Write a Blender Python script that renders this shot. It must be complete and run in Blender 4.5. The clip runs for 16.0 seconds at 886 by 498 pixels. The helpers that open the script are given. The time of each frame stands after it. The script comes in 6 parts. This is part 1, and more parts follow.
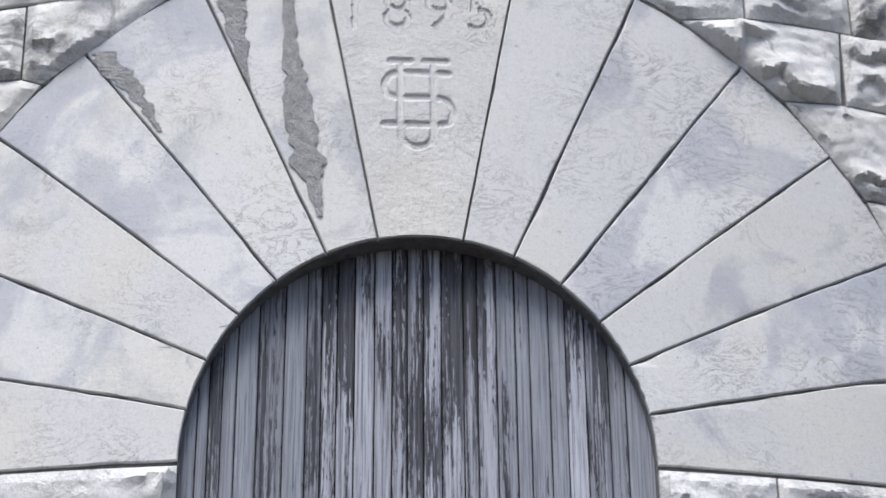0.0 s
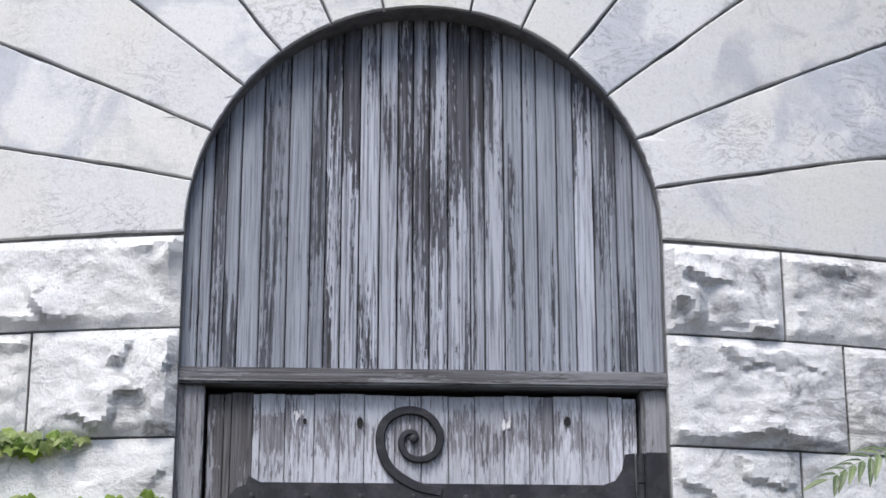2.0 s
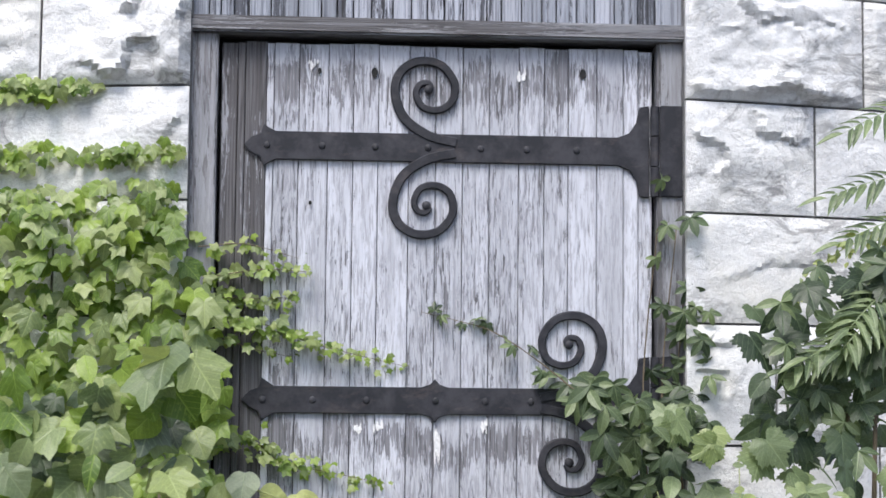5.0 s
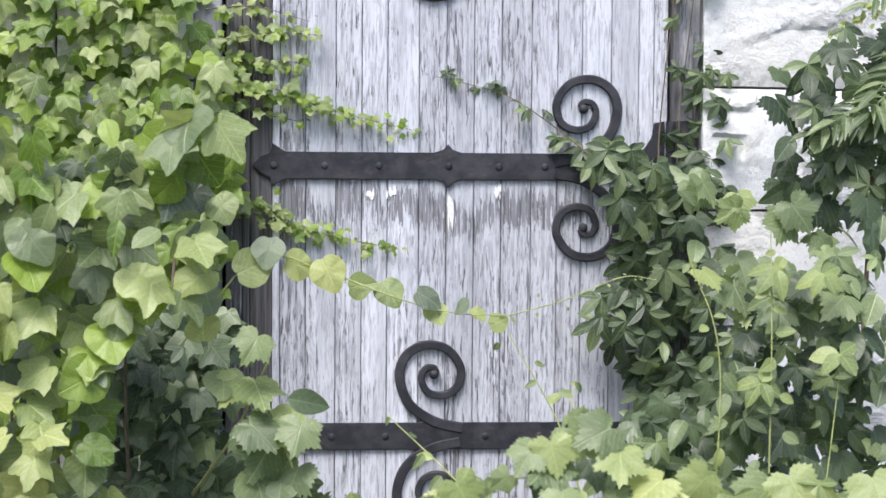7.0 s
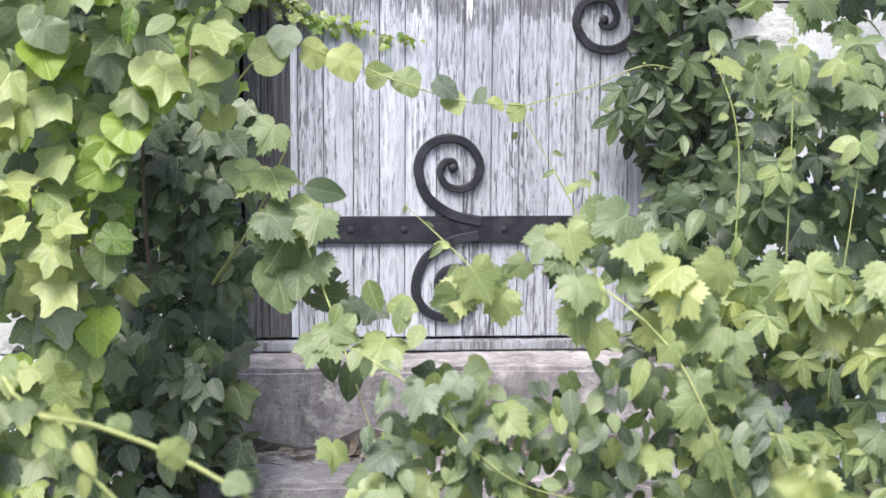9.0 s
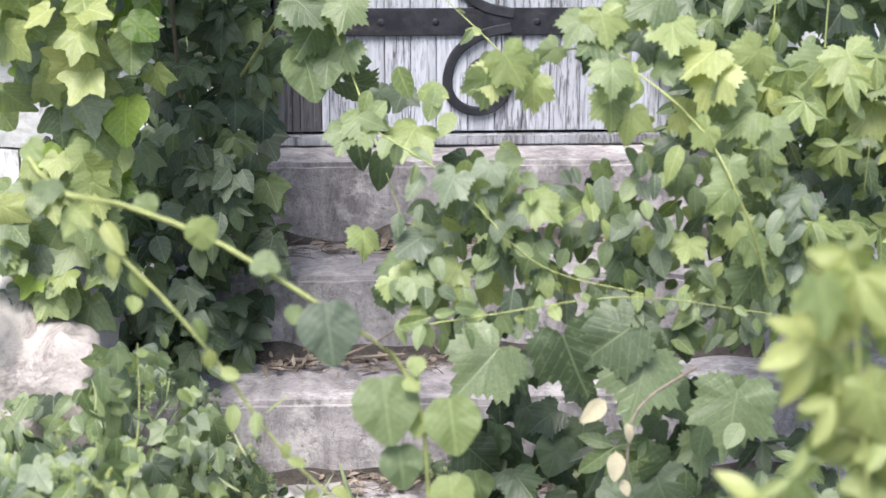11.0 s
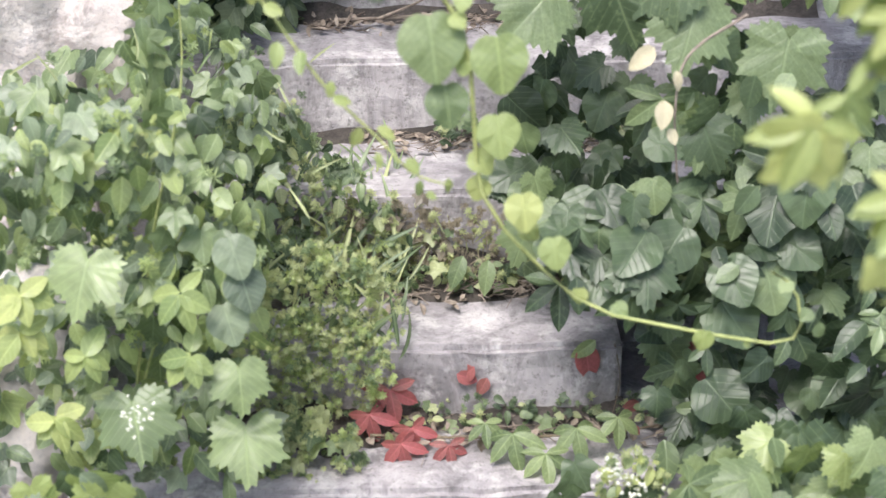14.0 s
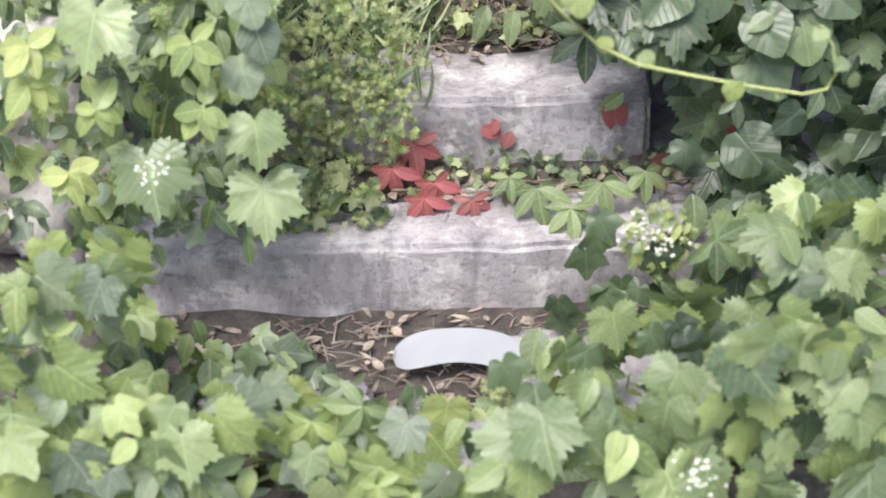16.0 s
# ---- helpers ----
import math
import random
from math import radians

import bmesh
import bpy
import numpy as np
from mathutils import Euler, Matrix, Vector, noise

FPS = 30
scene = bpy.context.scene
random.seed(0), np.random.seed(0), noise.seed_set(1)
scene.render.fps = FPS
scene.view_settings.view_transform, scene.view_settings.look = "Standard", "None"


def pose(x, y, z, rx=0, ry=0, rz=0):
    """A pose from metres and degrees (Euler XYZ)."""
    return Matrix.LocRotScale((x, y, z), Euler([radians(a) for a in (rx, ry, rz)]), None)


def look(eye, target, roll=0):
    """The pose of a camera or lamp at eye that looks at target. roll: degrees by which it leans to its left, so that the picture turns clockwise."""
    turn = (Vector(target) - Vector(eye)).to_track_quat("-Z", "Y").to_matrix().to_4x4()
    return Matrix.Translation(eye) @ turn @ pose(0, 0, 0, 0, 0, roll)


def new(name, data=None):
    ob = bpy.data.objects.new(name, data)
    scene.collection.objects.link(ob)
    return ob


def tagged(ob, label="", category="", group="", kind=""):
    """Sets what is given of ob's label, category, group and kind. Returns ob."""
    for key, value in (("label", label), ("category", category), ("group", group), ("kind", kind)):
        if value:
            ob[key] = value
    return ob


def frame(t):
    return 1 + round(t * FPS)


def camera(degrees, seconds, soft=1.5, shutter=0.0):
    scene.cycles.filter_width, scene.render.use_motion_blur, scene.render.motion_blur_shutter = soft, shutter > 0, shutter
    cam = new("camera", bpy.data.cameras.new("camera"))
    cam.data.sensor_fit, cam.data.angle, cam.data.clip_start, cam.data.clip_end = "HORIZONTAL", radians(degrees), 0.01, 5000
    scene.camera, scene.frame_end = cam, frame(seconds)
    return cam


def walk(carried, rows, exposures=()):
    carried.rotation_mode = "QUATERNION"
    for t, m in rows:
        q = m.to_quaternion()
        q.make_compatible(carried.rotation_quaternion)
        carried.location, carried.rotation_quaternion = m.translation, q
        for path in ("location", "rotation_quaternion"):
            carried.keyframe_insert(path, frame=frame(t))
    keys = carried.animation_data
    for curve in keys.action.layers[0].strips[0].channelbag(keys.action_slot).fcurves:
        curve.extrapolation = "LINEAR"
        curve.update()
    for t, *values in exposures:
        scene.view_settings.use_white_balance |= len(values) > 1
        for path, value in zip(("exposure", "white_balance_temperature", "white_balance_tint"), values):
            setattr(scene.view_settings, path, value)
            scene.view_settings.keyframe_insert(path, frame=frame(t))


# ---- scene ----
cam = camera(28.8, 16.0)
cam.data.dof.use_dof, cam.data.dof.focus_distance, cam.data.dof.aperture_fstop = True, 4.0, 4.9
PATH = [
    (0, (-0.225, -4.561, 1.039), (-0.106, -2.729, 1.834), -0.5),
    (0.5, (-0.224, -4.559, 1.037), (-0.106, -2.706, 1.781), -0.4),
    (1, (-0.222, -4.55, 1.032), (-0.107, -2.675, 1.717), -0.3),
    (1.5, (-0.221, -4.543, 1.024), (-0.106, -2.646, 1.647), -0.2),
    (2, (-0.216, -4.537, 1.015), (-0.103, -2.62, 1.574), -0.0),
    (2.5, (-0.208, -4.528, 1.007), (-0.098, -2.594, 1.503), 0.1),
    (3, (-0.2, -4.525, 0.998), (-0.092, -2.576, 1.432), 0.2),
    (3.5, (-0.194, -4.519, 0.994), (-0.089, -2.557, 1.367), 0.3),
    (4, (-0.2, -4.519, 0.991), (-0.095, -2.546, 1.303), 0.4),
    (4.2, (-0.207, -4.52, 0.99), (-0.099, -2.543, 1.276), 0.4),
    (6.3, (-0.358, -4.466, 0.981), (-0.203, -2.472, 0.981), 0.5),
    (6.5, (-0.365, -4.453, 0.977), (-0.206, -2.46, 0.952), 0.2),
    (7, (-0.375, -4.447, 0.974), (-0.213, -2.456, 0.885), 0.4),
    (7.5, (-0.365, -4.453, 0.965), (-0.21, -2.465, 0.815), 0.4),
    (8, (-0.364, -4.455, 0.951), (-0.213, -2.472, 0.747), 0.5),
    (8.5, (-0.365, -4.443, 0.943), (-0.22, -2.465, 0.685), 0.6),
    (8.7, (-0.363, -4.44, 0.942), (-0.222, -2.465, 0.662), 0.5),
    (10.8, (-0.36, -4.398, 0.889), (-0.258, -2.464, 0.389), -0.0),
    (11, (-0.355, -4.407, 0.889), (-0.261, -2.48, 0.363), 0.1),
    (11.5, (-0.355, -4.406, 0.868), (-0.27, -2.494, 0.288), 0.5),
    (12, (-0.352, -4.394, 0.856), (-0.278, -2.501, 0.216), 0.5),
    (12.5, (-0.353, -4.394, 0.845), (-0.284, -2.521, 0.147), 0.3),
    (13, (-0.356, -4.39, 0.842), (-0.296, -2.541, 0.082), -0.3),
    (13.5, (-0.357, -4.39, 0.836), (-0.309, -2.565, 0.021), -0.4),
    (14, (-0.36, -4.397, 0.808), (-0.32, -2.591, -0.051), -0.4),
    (14.5, (-0.353, -4.383, 0.789), (-0.331, -2.605, -0.126), -0.7),
    (15, (-0.347, -4.367, 0.776), (-0.34, -2.621, -0.2), -0.9),
    (15.5, (-0.343, -4.356, 0.765), (-0.342, -2.645, -0.269), -1.1),
    (16, (-0.338, -4.331, 0.763), (-0.343, -2.663, -0.34), -1.2),
]
EXPOSURES = [(0.0, 0.52), (2.0, 0.70), (4.0, 0.95), (6.5, 1.18), (8.5, 1.42), (11.0, 1.42), (13.5, 1.50), (16.0, 1.58)]
walk(cam, [(t, look(eye, target, roll)) for t, eye, target, roll in PATH], EXPOSURES)

# ---- light ----
world = bpy.data.worlds.new("overcast")
scene.world = world
world.use_nodes = True
wn = world.node_tree.nodes
wl = world.node_tree.links
sky = wn.new("ShaderNodeTexSky")
sky.sky_type, sky.sun_disc = "NISHITA", False
sky.sun_elevation, sky.sun_rotation = radians(62), radians(203)
sky.air_density, sky.dust_density, sky.ozone_density = 1.0, 2.5, 1.0
pale = wn.new("ShaderNodeHueSaturation")
pale.inputs["Saturation"].default_value = 0.95
wl.new(sky.outputs["Color"], pale.inputs["Color"])
wl.new(pale.outputs["Color"], wn["Background"].inputs["Color"])
wn["Background"].inputs["Strength"].default_value = 0.115
sun_data = bpy.data.lights.new("sun", "SUN")
sun_data.energy, sun_data.angle, sun_data.color = 2.3, radians(28), (1.0, 0.97, 0.93)
sun = new("sun", sun_data)
sun.matrix_world = look((-3, -7, 13.0), (0, 0, 0.5))

# ---- materials ----


class Mat:
    """A small helper to write node materials."""

    def __init__(self, name):
        self.m = bpy.data.materials.new(name)
        self.m.use_nodes = True
        self.t = self.m.node_tree
        self.b = self.t.nodes["Principled BSDF"]

    def node(self, kind, **inputs):
        n = self.t.nodes.new(kind)
        for key, value in inputs.items():
            self.put(n.inputs[key.replace("_", " ")], value)
        return n

    def put(self, socket, value):
        if isinstance(value, bpy.types.NodeSocket):
            self.t.links.new(value, socket)
        else:
            socket.default_value = value

    def set(self, key, value):
        self.put(self.b.inputs[key], value)

    def coords(self, scale=(1, 1, 1), shift=None, space="Object"):
        co = self.node("ShaderNodeTexCoord").outputs[space]
        mp = self.node("ShaderNodeMapping", Vector=co)
        mp.inputs["Scale"].default_value = scale
        if shift is not None:
            self.put(mp.inputs["Location"], shift)
        return mp.outputs["Vector"]

    def random(self):
        return self.node("ShaderNodeObjectInfo").outputs["Random"]

    def shift(self, k=37.0):
        v = self.node("ShaderNodeCombineXYZ")
        for n, axis in enumerate("XYZ"):
            self.put(v.inputs[axis], self.math("MULTIPLY", self.random(), k * (1 + 0.37 * n)))
        return v.outputs["Vector"]

    def math(self, op, a, b=0.0, c=0.0, clamp=False):
        n = self.node("ShaderNodeMath")
        n.operation, n.use_clamp = op, clamp
        for s, v in zip(n.inputs, (a, b, c)):
            self.put(s, v)
        return n.outputs["Value"]

    def noise(self, vec, scale, detail=6.0, rough=0.6, distort=0.0):
        n = self.node("ShaderNodeTexNoise", Vector=vec, Scale=scale, Detail=detail, Roughness=rough, Distortion=distort)
        return n.outputs["Fac"]

    def ramp(self, fac, *stops):
        n = self.node("ShaderNodeValToRGB", Fac=fac)
        e = n.color_ramp.elements
        while len(e) < len(stops):
            e.new(0.5)
        for el, (p, c) in zip(e, stops):
            el.position = p
            el.color = (c, c, c, 1) if isinstance(c, (int, float)) else (*c, 1)
        return n.outputs["Color"]

    def mix(self, fac, a, b, blend="MIX"):
        n = self.t.nodes.new("ShaderNodeMix")
        n.data_type, n.blend_type = "RGBA", blend
        self.put(n.inputs[0], fac)
        for s, v in ((n.inputs[6], a), (n.inputs[7], b)):
            self.put(s, (*v, 1) if isinstance(v, tuple) else v)
        return n.outputs[2]

    def bump(self, height, strength=0.4, dist=0.01, under=None):
        n = self.node("ShaderNodeBump", Height=height, Strength=strength, Distance=dist)
        if under is not None:
            self.put(n.inputs["Normal"], under)
        self.set("Normal", n.outputs["Normal"])
        return n.outputs["Normal"]


def stone_material(name, light, shade, stain, stain_cover, vein, grain, cloudy=0.5, dirty=0.0):
    k = Mat(name)
    v = k.coords(shift=k.shift())
    cloud = k.math("ADD", k.noise(v, 2.1, 5, 0.55, 1.2), k.math("MULTIPLY", k.math("SUBTRACT", k.random(), 0.5), 0.24))
    rags = k.math("ADD", cloud, k.math("MULTIPLY", k.math("SUBTRACT", k.noise(v, 24, 6, 0.65), 0.5), 0.14))
    col = k.mix(k.math("MULTIPLY", k.ramp(rags, (0.50, 0.0), (0.575, 0.7), (0.70, 1.0)), cloudy), light, shade)
    tint = k.math("MULTIPLY_ADD", k.random(), 0.14, 0.88)
    col = k.mix(1.0, col, k.ramp(tint, (0.0, 0.0), (1.0, 1.0)), "MULTIPLY")
    warm = k.noise(v, 1.7, 4, 0.6, 0.8)
    col = k.mix(k.ramp(warm, (0.48, 0.0), (0.62, 0.4)), col, (0.66, 0.64, 0.59))
    # fine branching veins, thick in some places and gone in others
    vn = k.noise(k.coords((1.0, 1.0, 1.9), k.shift(91)), 6.5, 10, 0.66, 2.4)
    veins = k.ramp(vn, (0.475, 0.0), (0.497, 1.0), (0.503, 1.0), (0.525, 0.0))
    where = k.ramp(k.noise(v, 3.1, 3, 0.5), (0.46, 0.0), (0.62, 1.0))
    col = k.mix(k.math("MULTIPLY", k.math("MULTIPLY", veins, where), vein), col, (0.21, 0.215, 0.235))
    st = k.noise(v, 5.0, 11, 0.72, 0.9)
    spots = k.ramp(st, (stain_cover - 0.05, 1.0), (stain_cover + 0.035, 0.0))
    col = k.mix(k.math("MULTIPLY", spots, 0.8), col, stain)
    if dirty:
        crust = k.noise(k.coords((1.0, 1.0, 2.6), k.shift(17)), 7.0, 12, 0.74, 1.6)
        place = k.ramp(k.noise(v, 2.4, 3, 0.55), (0.50, 0.0), (0.64, 1.0))
        col = k.mix(k.math("MULTIPLY", k.math("MULTIPLY", k.ramp(crust, (0.44, 1.0), (0.53, 0.0)), place), dirty), col, (0.085, 0.083, 0.085))
    fine = k.noise(v, 140, 4, 0.7)
    col = k.mix(k.ramp(fine, (0.3, 0.28), (0.5, 0.0)), col, (0.2, 0.2, 0.22))
    pits = k.noise(v, 42, 5, 0.65, 0.3)
    col = k.mix(k.ramp(pits, (0.27, 0.75), (0.335, 0.0)), col, (0.12, 0.12, 0.13))
    k.set("Base Color", col)
    k.set("Roughness", 0.82)
    h = k.math("ADD", k.math("MULTIPLY", k.noise(v, 28, 8, 0.7), 1.0), k.math("MULTIPLY", fine, 0.25))
    k.bump(h, grain, 0.012)
    return k.m


M_ROCK = stone_material("rock_faced_marble", (0.74, 0.745, 0.76), (0.58, 0.59, 0.62), (0.13, 0.13, 0.14), 0.39, 0.5, 0.7, 0.5, 0.6)
M_SMOOTH = stone_material("dressed_marble", (0.69, 0.695, 0.715), (0.42, 0.445, 0.515), (0.31, 0.325, 0.36), 0.35, 0.65, 0.18, 0.85)
M_KEY = stone_material("carved_marble", (0.68, 0.68, 0.685), (0.56, 0.565, 0.58), (0.33, 0.33, 0.34), 0.35, 0.75, 0.6, 0.5)
M_PINK = stone_material("pinkish_rubble", (0.50, 0.44, 0.42), (0.34, 0.295, 0.285), (0.17, 0.145, 0.14), 0.40, 0.5, 0.9, 0.7, 0.5)


def concrete_material():
    k = Mat("weathered_concrete")
    v = k.coords()
    n1 = k.noise(v, 4.5, 6, 0.65, 0.5)
    col = k.mix(k.ramp(n1, (0.35, 0.0), (0.65, 1.0)), (0.255, 0.232, 0.246), (0.44, 0.408, 0.423))
    drip = k.noise(k.coords((8, 8, 2.2)), 1.0, 9, 0.72, 1.0)
    col = k.mix(k.ramp(drip, (0.38, 0.8), (0.56, 0.0)), col, (0.13, 0.12, 0.127))
    light = k.noise(v, 13, 7, 0.7)
    col = k.mix(k.ramp(light, (0.52, 0.0), (0.64, 0.7)), col, (0.56, 0.53, 0.53))
    pits = k.noise(v, 85, 5, 0.75)
    col = k.mix(k.ramp(pits, (0.3, 0.75), (0.46, 0.0)), col, (0.09, 0.085, 0.08))
    k.set("Base Color", col)
    k.set("Roughness", 0.9)
    k.bump(k.math("ADD", pits, k.math("MULTIPLY", k.noise(v, 22, 6, 0.7), 1.2)), 0.6, 0.01)
    return k.m


M_CONCRETE = concrete_material()


def plain_noise(name, a, b, scale, rough=0.9, bump=0.4, stretch=(1, 1, 1), metal=0.0):
    k = Mat(name)
    v = k.coords(stretch, k.shift())
    n1, n2 = k.noise(v, scale, 6, 0.65), k.noise(v, scale * 6, 6, 0.7)
    col = k.mix(k.ramp(n1, (0.35, 0.0), (0.65, 1.0)), a, b)
    col = k.mix(k.ramp(n2, (0.35, 0.5), (0.55, 0.0)), col, tuple(0.4 * c for c in a))
    k.set("Base Color", col)
    k.set("Roughness", rough)
    k.set("Metallic", metal)
    k.bump(k.math("ADD", n1, n2), bump, 0.006)
    return k.m


M_MORTAR = plain_noise("grey_mortar", (0.11, 0.11, 0.115), (0.19, 0.19, 0.195), 30)
M_SOIL = plain_noise("leaf_litter_soil", (0.032, 0.027, 0.024), (0.10, 0.083, 0.074), 24, bump=0.9)
M_TWIG = plain_noise("dry_twig", (0.11, 0.083, 0.066), (0.33, 0.27, 0.225), 9)
M_BARK = plain_noise("vine_bark", (0.10, 0.075, 0.05), (0.2, 0.16, 0.11), 25, stretch=(1, 1, 0.2))
# near-black colour for unlit depth: behind the boards and in the nail holes
M_DARK = plain_noise("void_shade", (0.012, 0.012, 0.014), (0.02, 0.02, 0.022), 8)


def sheet_material():
    k = Mat("white_plastic")
    n = k.noise(k.coords(), 9, 4, 0.5)
    k.set("Base Color", k.mix(k.ramp(n, (0.3, 0.0), (0.7, 1.0)), (0.50, 0.52, 0.57), (0.56, 0.575, 0.61)))
    k.set("Roughness", 0.45)
    return k.m


M_SHEET = sheet_material()


def wood_material(name, paint, grey, bare, cover, streak, chip=(75, 30, 3.2), lie=False, bare_high=0.0, dash=(150, 50, 15), bands=(), patchy=0.85):
    """Old flaking paint over weathered grain that runs along z."""
    k = Mat(name)
    way = (lambda s: s[::-1]) if lie else (lambda s: s)
    sh = k.shift(53)
    grain = k.noise(k.coords(way((110, 30, 2.2)), sh), 1.0, 7, 0.62, 0.5)
    ring = k.noise(k.coords(way((26, 10, 0.75)), sh), 1.0, 4, 0.5, 1.2)
    rings = k.math("PINGPONG", k.math("MULTIPLY", ring, 9.0), 0.5)
    wood = k.mix(k.ramp(grain, (0.3, 0.0), (0.7, 1.0)), bare, grey)
    wood = k.mix(k.ramp(rings, (0.0, 0.65), (0.22, 0.0)), wood, tuple(0.35 * c for c in bare))
    flake = k.noise(k.coords(way(chip), sh), 1.0, 9, 0.72, 0.35)
    broad = k.noise(k.coords(way((7, 3, 1.3)), sh), 1.0, 3, 0.5)
    fine = k.noise(k.coords(way((200, 60, 26)), sh), 1.0, 4, 0.7)
    mask = k.math("ADD", k.math("ADD", flake, k.math("MULTIPLY", broad, patchy)), k.math("MULTIPLY", fine, 0.45))
    mask = k.math("ADD", mask, k.math("MULTIPLY", k.random(), streak))
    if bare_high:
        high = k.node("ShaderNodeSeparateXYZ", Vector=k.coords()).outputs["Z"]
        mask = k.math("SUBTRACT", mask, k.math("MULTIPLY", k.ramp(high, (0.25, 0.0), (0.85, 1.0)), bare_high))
    for low, top, amount in bands:
        # paint lost in a ragged belt across the planks
        high = k.node("ShaderNodeSeparateXYZ", Vector=k.coords()).outputs["Z"]
        high = k.math("ADD", high, k.math("MULTIPLY", k.math("SUBTRACT", broad, 0.5), 0.25))
        belt = k.math("MULTIPLY", k.ramp(k.math("SUBTRACT", high, low), (0.0, 0.0), (0.05, 1.0)), k.ramp(k.math("SUBTRACT", top, high), (0.0, 0.0), (0.04, 1.0)))
        mask = k.math("SUBTRACT", mask, k.math("MULTIPLY", belt, amount))
    painted = k.ramp(k.math("SUBTRACT", mask, cover), (0.485, 0.0), (0.515, 1.0))
    tone = k.noise(k.coords(way((20, 8, 2.0)), sh), 1.0, 5, 0.6)
    skin = k.mix(k.ramp(tone, (0.35, 0.0), (0.65, 1.0)), paint, tuple(0.72 * c for c in paint))
    lines = k.noise(k.coords(way(dash), sh), 1.0, 6, 0.7, 0.4)
    skin = k.mix(k.ramp(lines, (0.42, 0.85), (0.53, 0.0)), skin, grey)
    col = k.mix(painted, wood, skin)
    bright = k.math("MULTIPLY_ADD", k.random(), 0.3, 0.8)
    col = k.mix(1.0, col, k.ramp(bright, (0.0, 0.0), (1.0, 1.0)), "MULTIPLY")
    k.set("Base Color", col)
    k.set("Roughness", 0.75)
    h = k.math("ADD", k.math("MULTIPLY", painted, 0.8), k.math("ADD", grain, k.math("MULTIPLY", rings, 0.6)))
    k.bump(h, 0.5, 0.004)
    return k.m


M_WOOD_HIGH = wood_material("blue_grey_flaking_boards", (0.335, 0.36, 0.425), (0.135, 0.147, 0.185), (0.020, 0.020, 0.026), 0.645, 0.16, (95, 30, 2.0), dash=(170, 50, 3.0))
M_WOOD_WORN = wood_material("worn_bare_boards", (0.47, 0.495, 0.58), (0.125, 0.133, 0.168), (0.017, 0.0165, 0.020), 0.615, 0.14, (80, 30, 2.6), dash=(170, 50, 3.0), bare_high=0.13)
M_WOOD_LOW = wood_material("whitish_flaking_boards", (0.60, 0.618, 0.70), (0.33, 0.335, 0.385), (0.115, 0.112, 0.125), 0.335, 0.12, (150, 50, 13), bands=((1.745, 1.90, 0.13), (0.80, 0.93, 0.13)), patchy=0.35)
M_WOOD_DARK = wood_material("bare_dark_boards", (0.36, 0.37, 0.42), (0.15, 0.148, 0.165), (0.045, 0.04, 0.043), 0.80, 0.05)
M_FRAME = wood_material("grey_frame_timber", (0.36, 0.37, 0.41), (0.25, 0.25, 0.28), (0.10, 0.095, 0.10), 0.69, 0.05)
M_RAIL = wood_material("dark_rail_timber", (0.24, 0.245, 0.27), (0.16, 0.16, 0.18), (0.06, 0.056, 0.06), 0.73, 0.05, (60, 30, 2.0), True)


def iron_material():
    k = Mat("wrought_iron")
    v = k.coords(shift=k.shift())
    n = k.noise(v, 16, 7, 0.7)
    col = k.mix(k.ramp(n, (0.42, 0.0), (0.62, 1.0)), (0.013, 0.014, 0.020), (0.036, 0.036, 0.045))
    r = k.noise(k.coords((1.0, 1.0, 2.5), k.shift(11)), 9, 7, 0.7)
    col = k.mix(k.ramp(r, (0.56, 0.0), (0.66, 0.35)), col, (0.10, 0.08, 0.08))
    k.set("Base Color", col)
    k.set("Roughness", 0.62)
    k.set("Specular IOR Level", 0.35)
    k.bump(k.noise(v, 60, 6, 0.7), 0.35, 0.004)
    return k.m


M_IRON = iron_material()


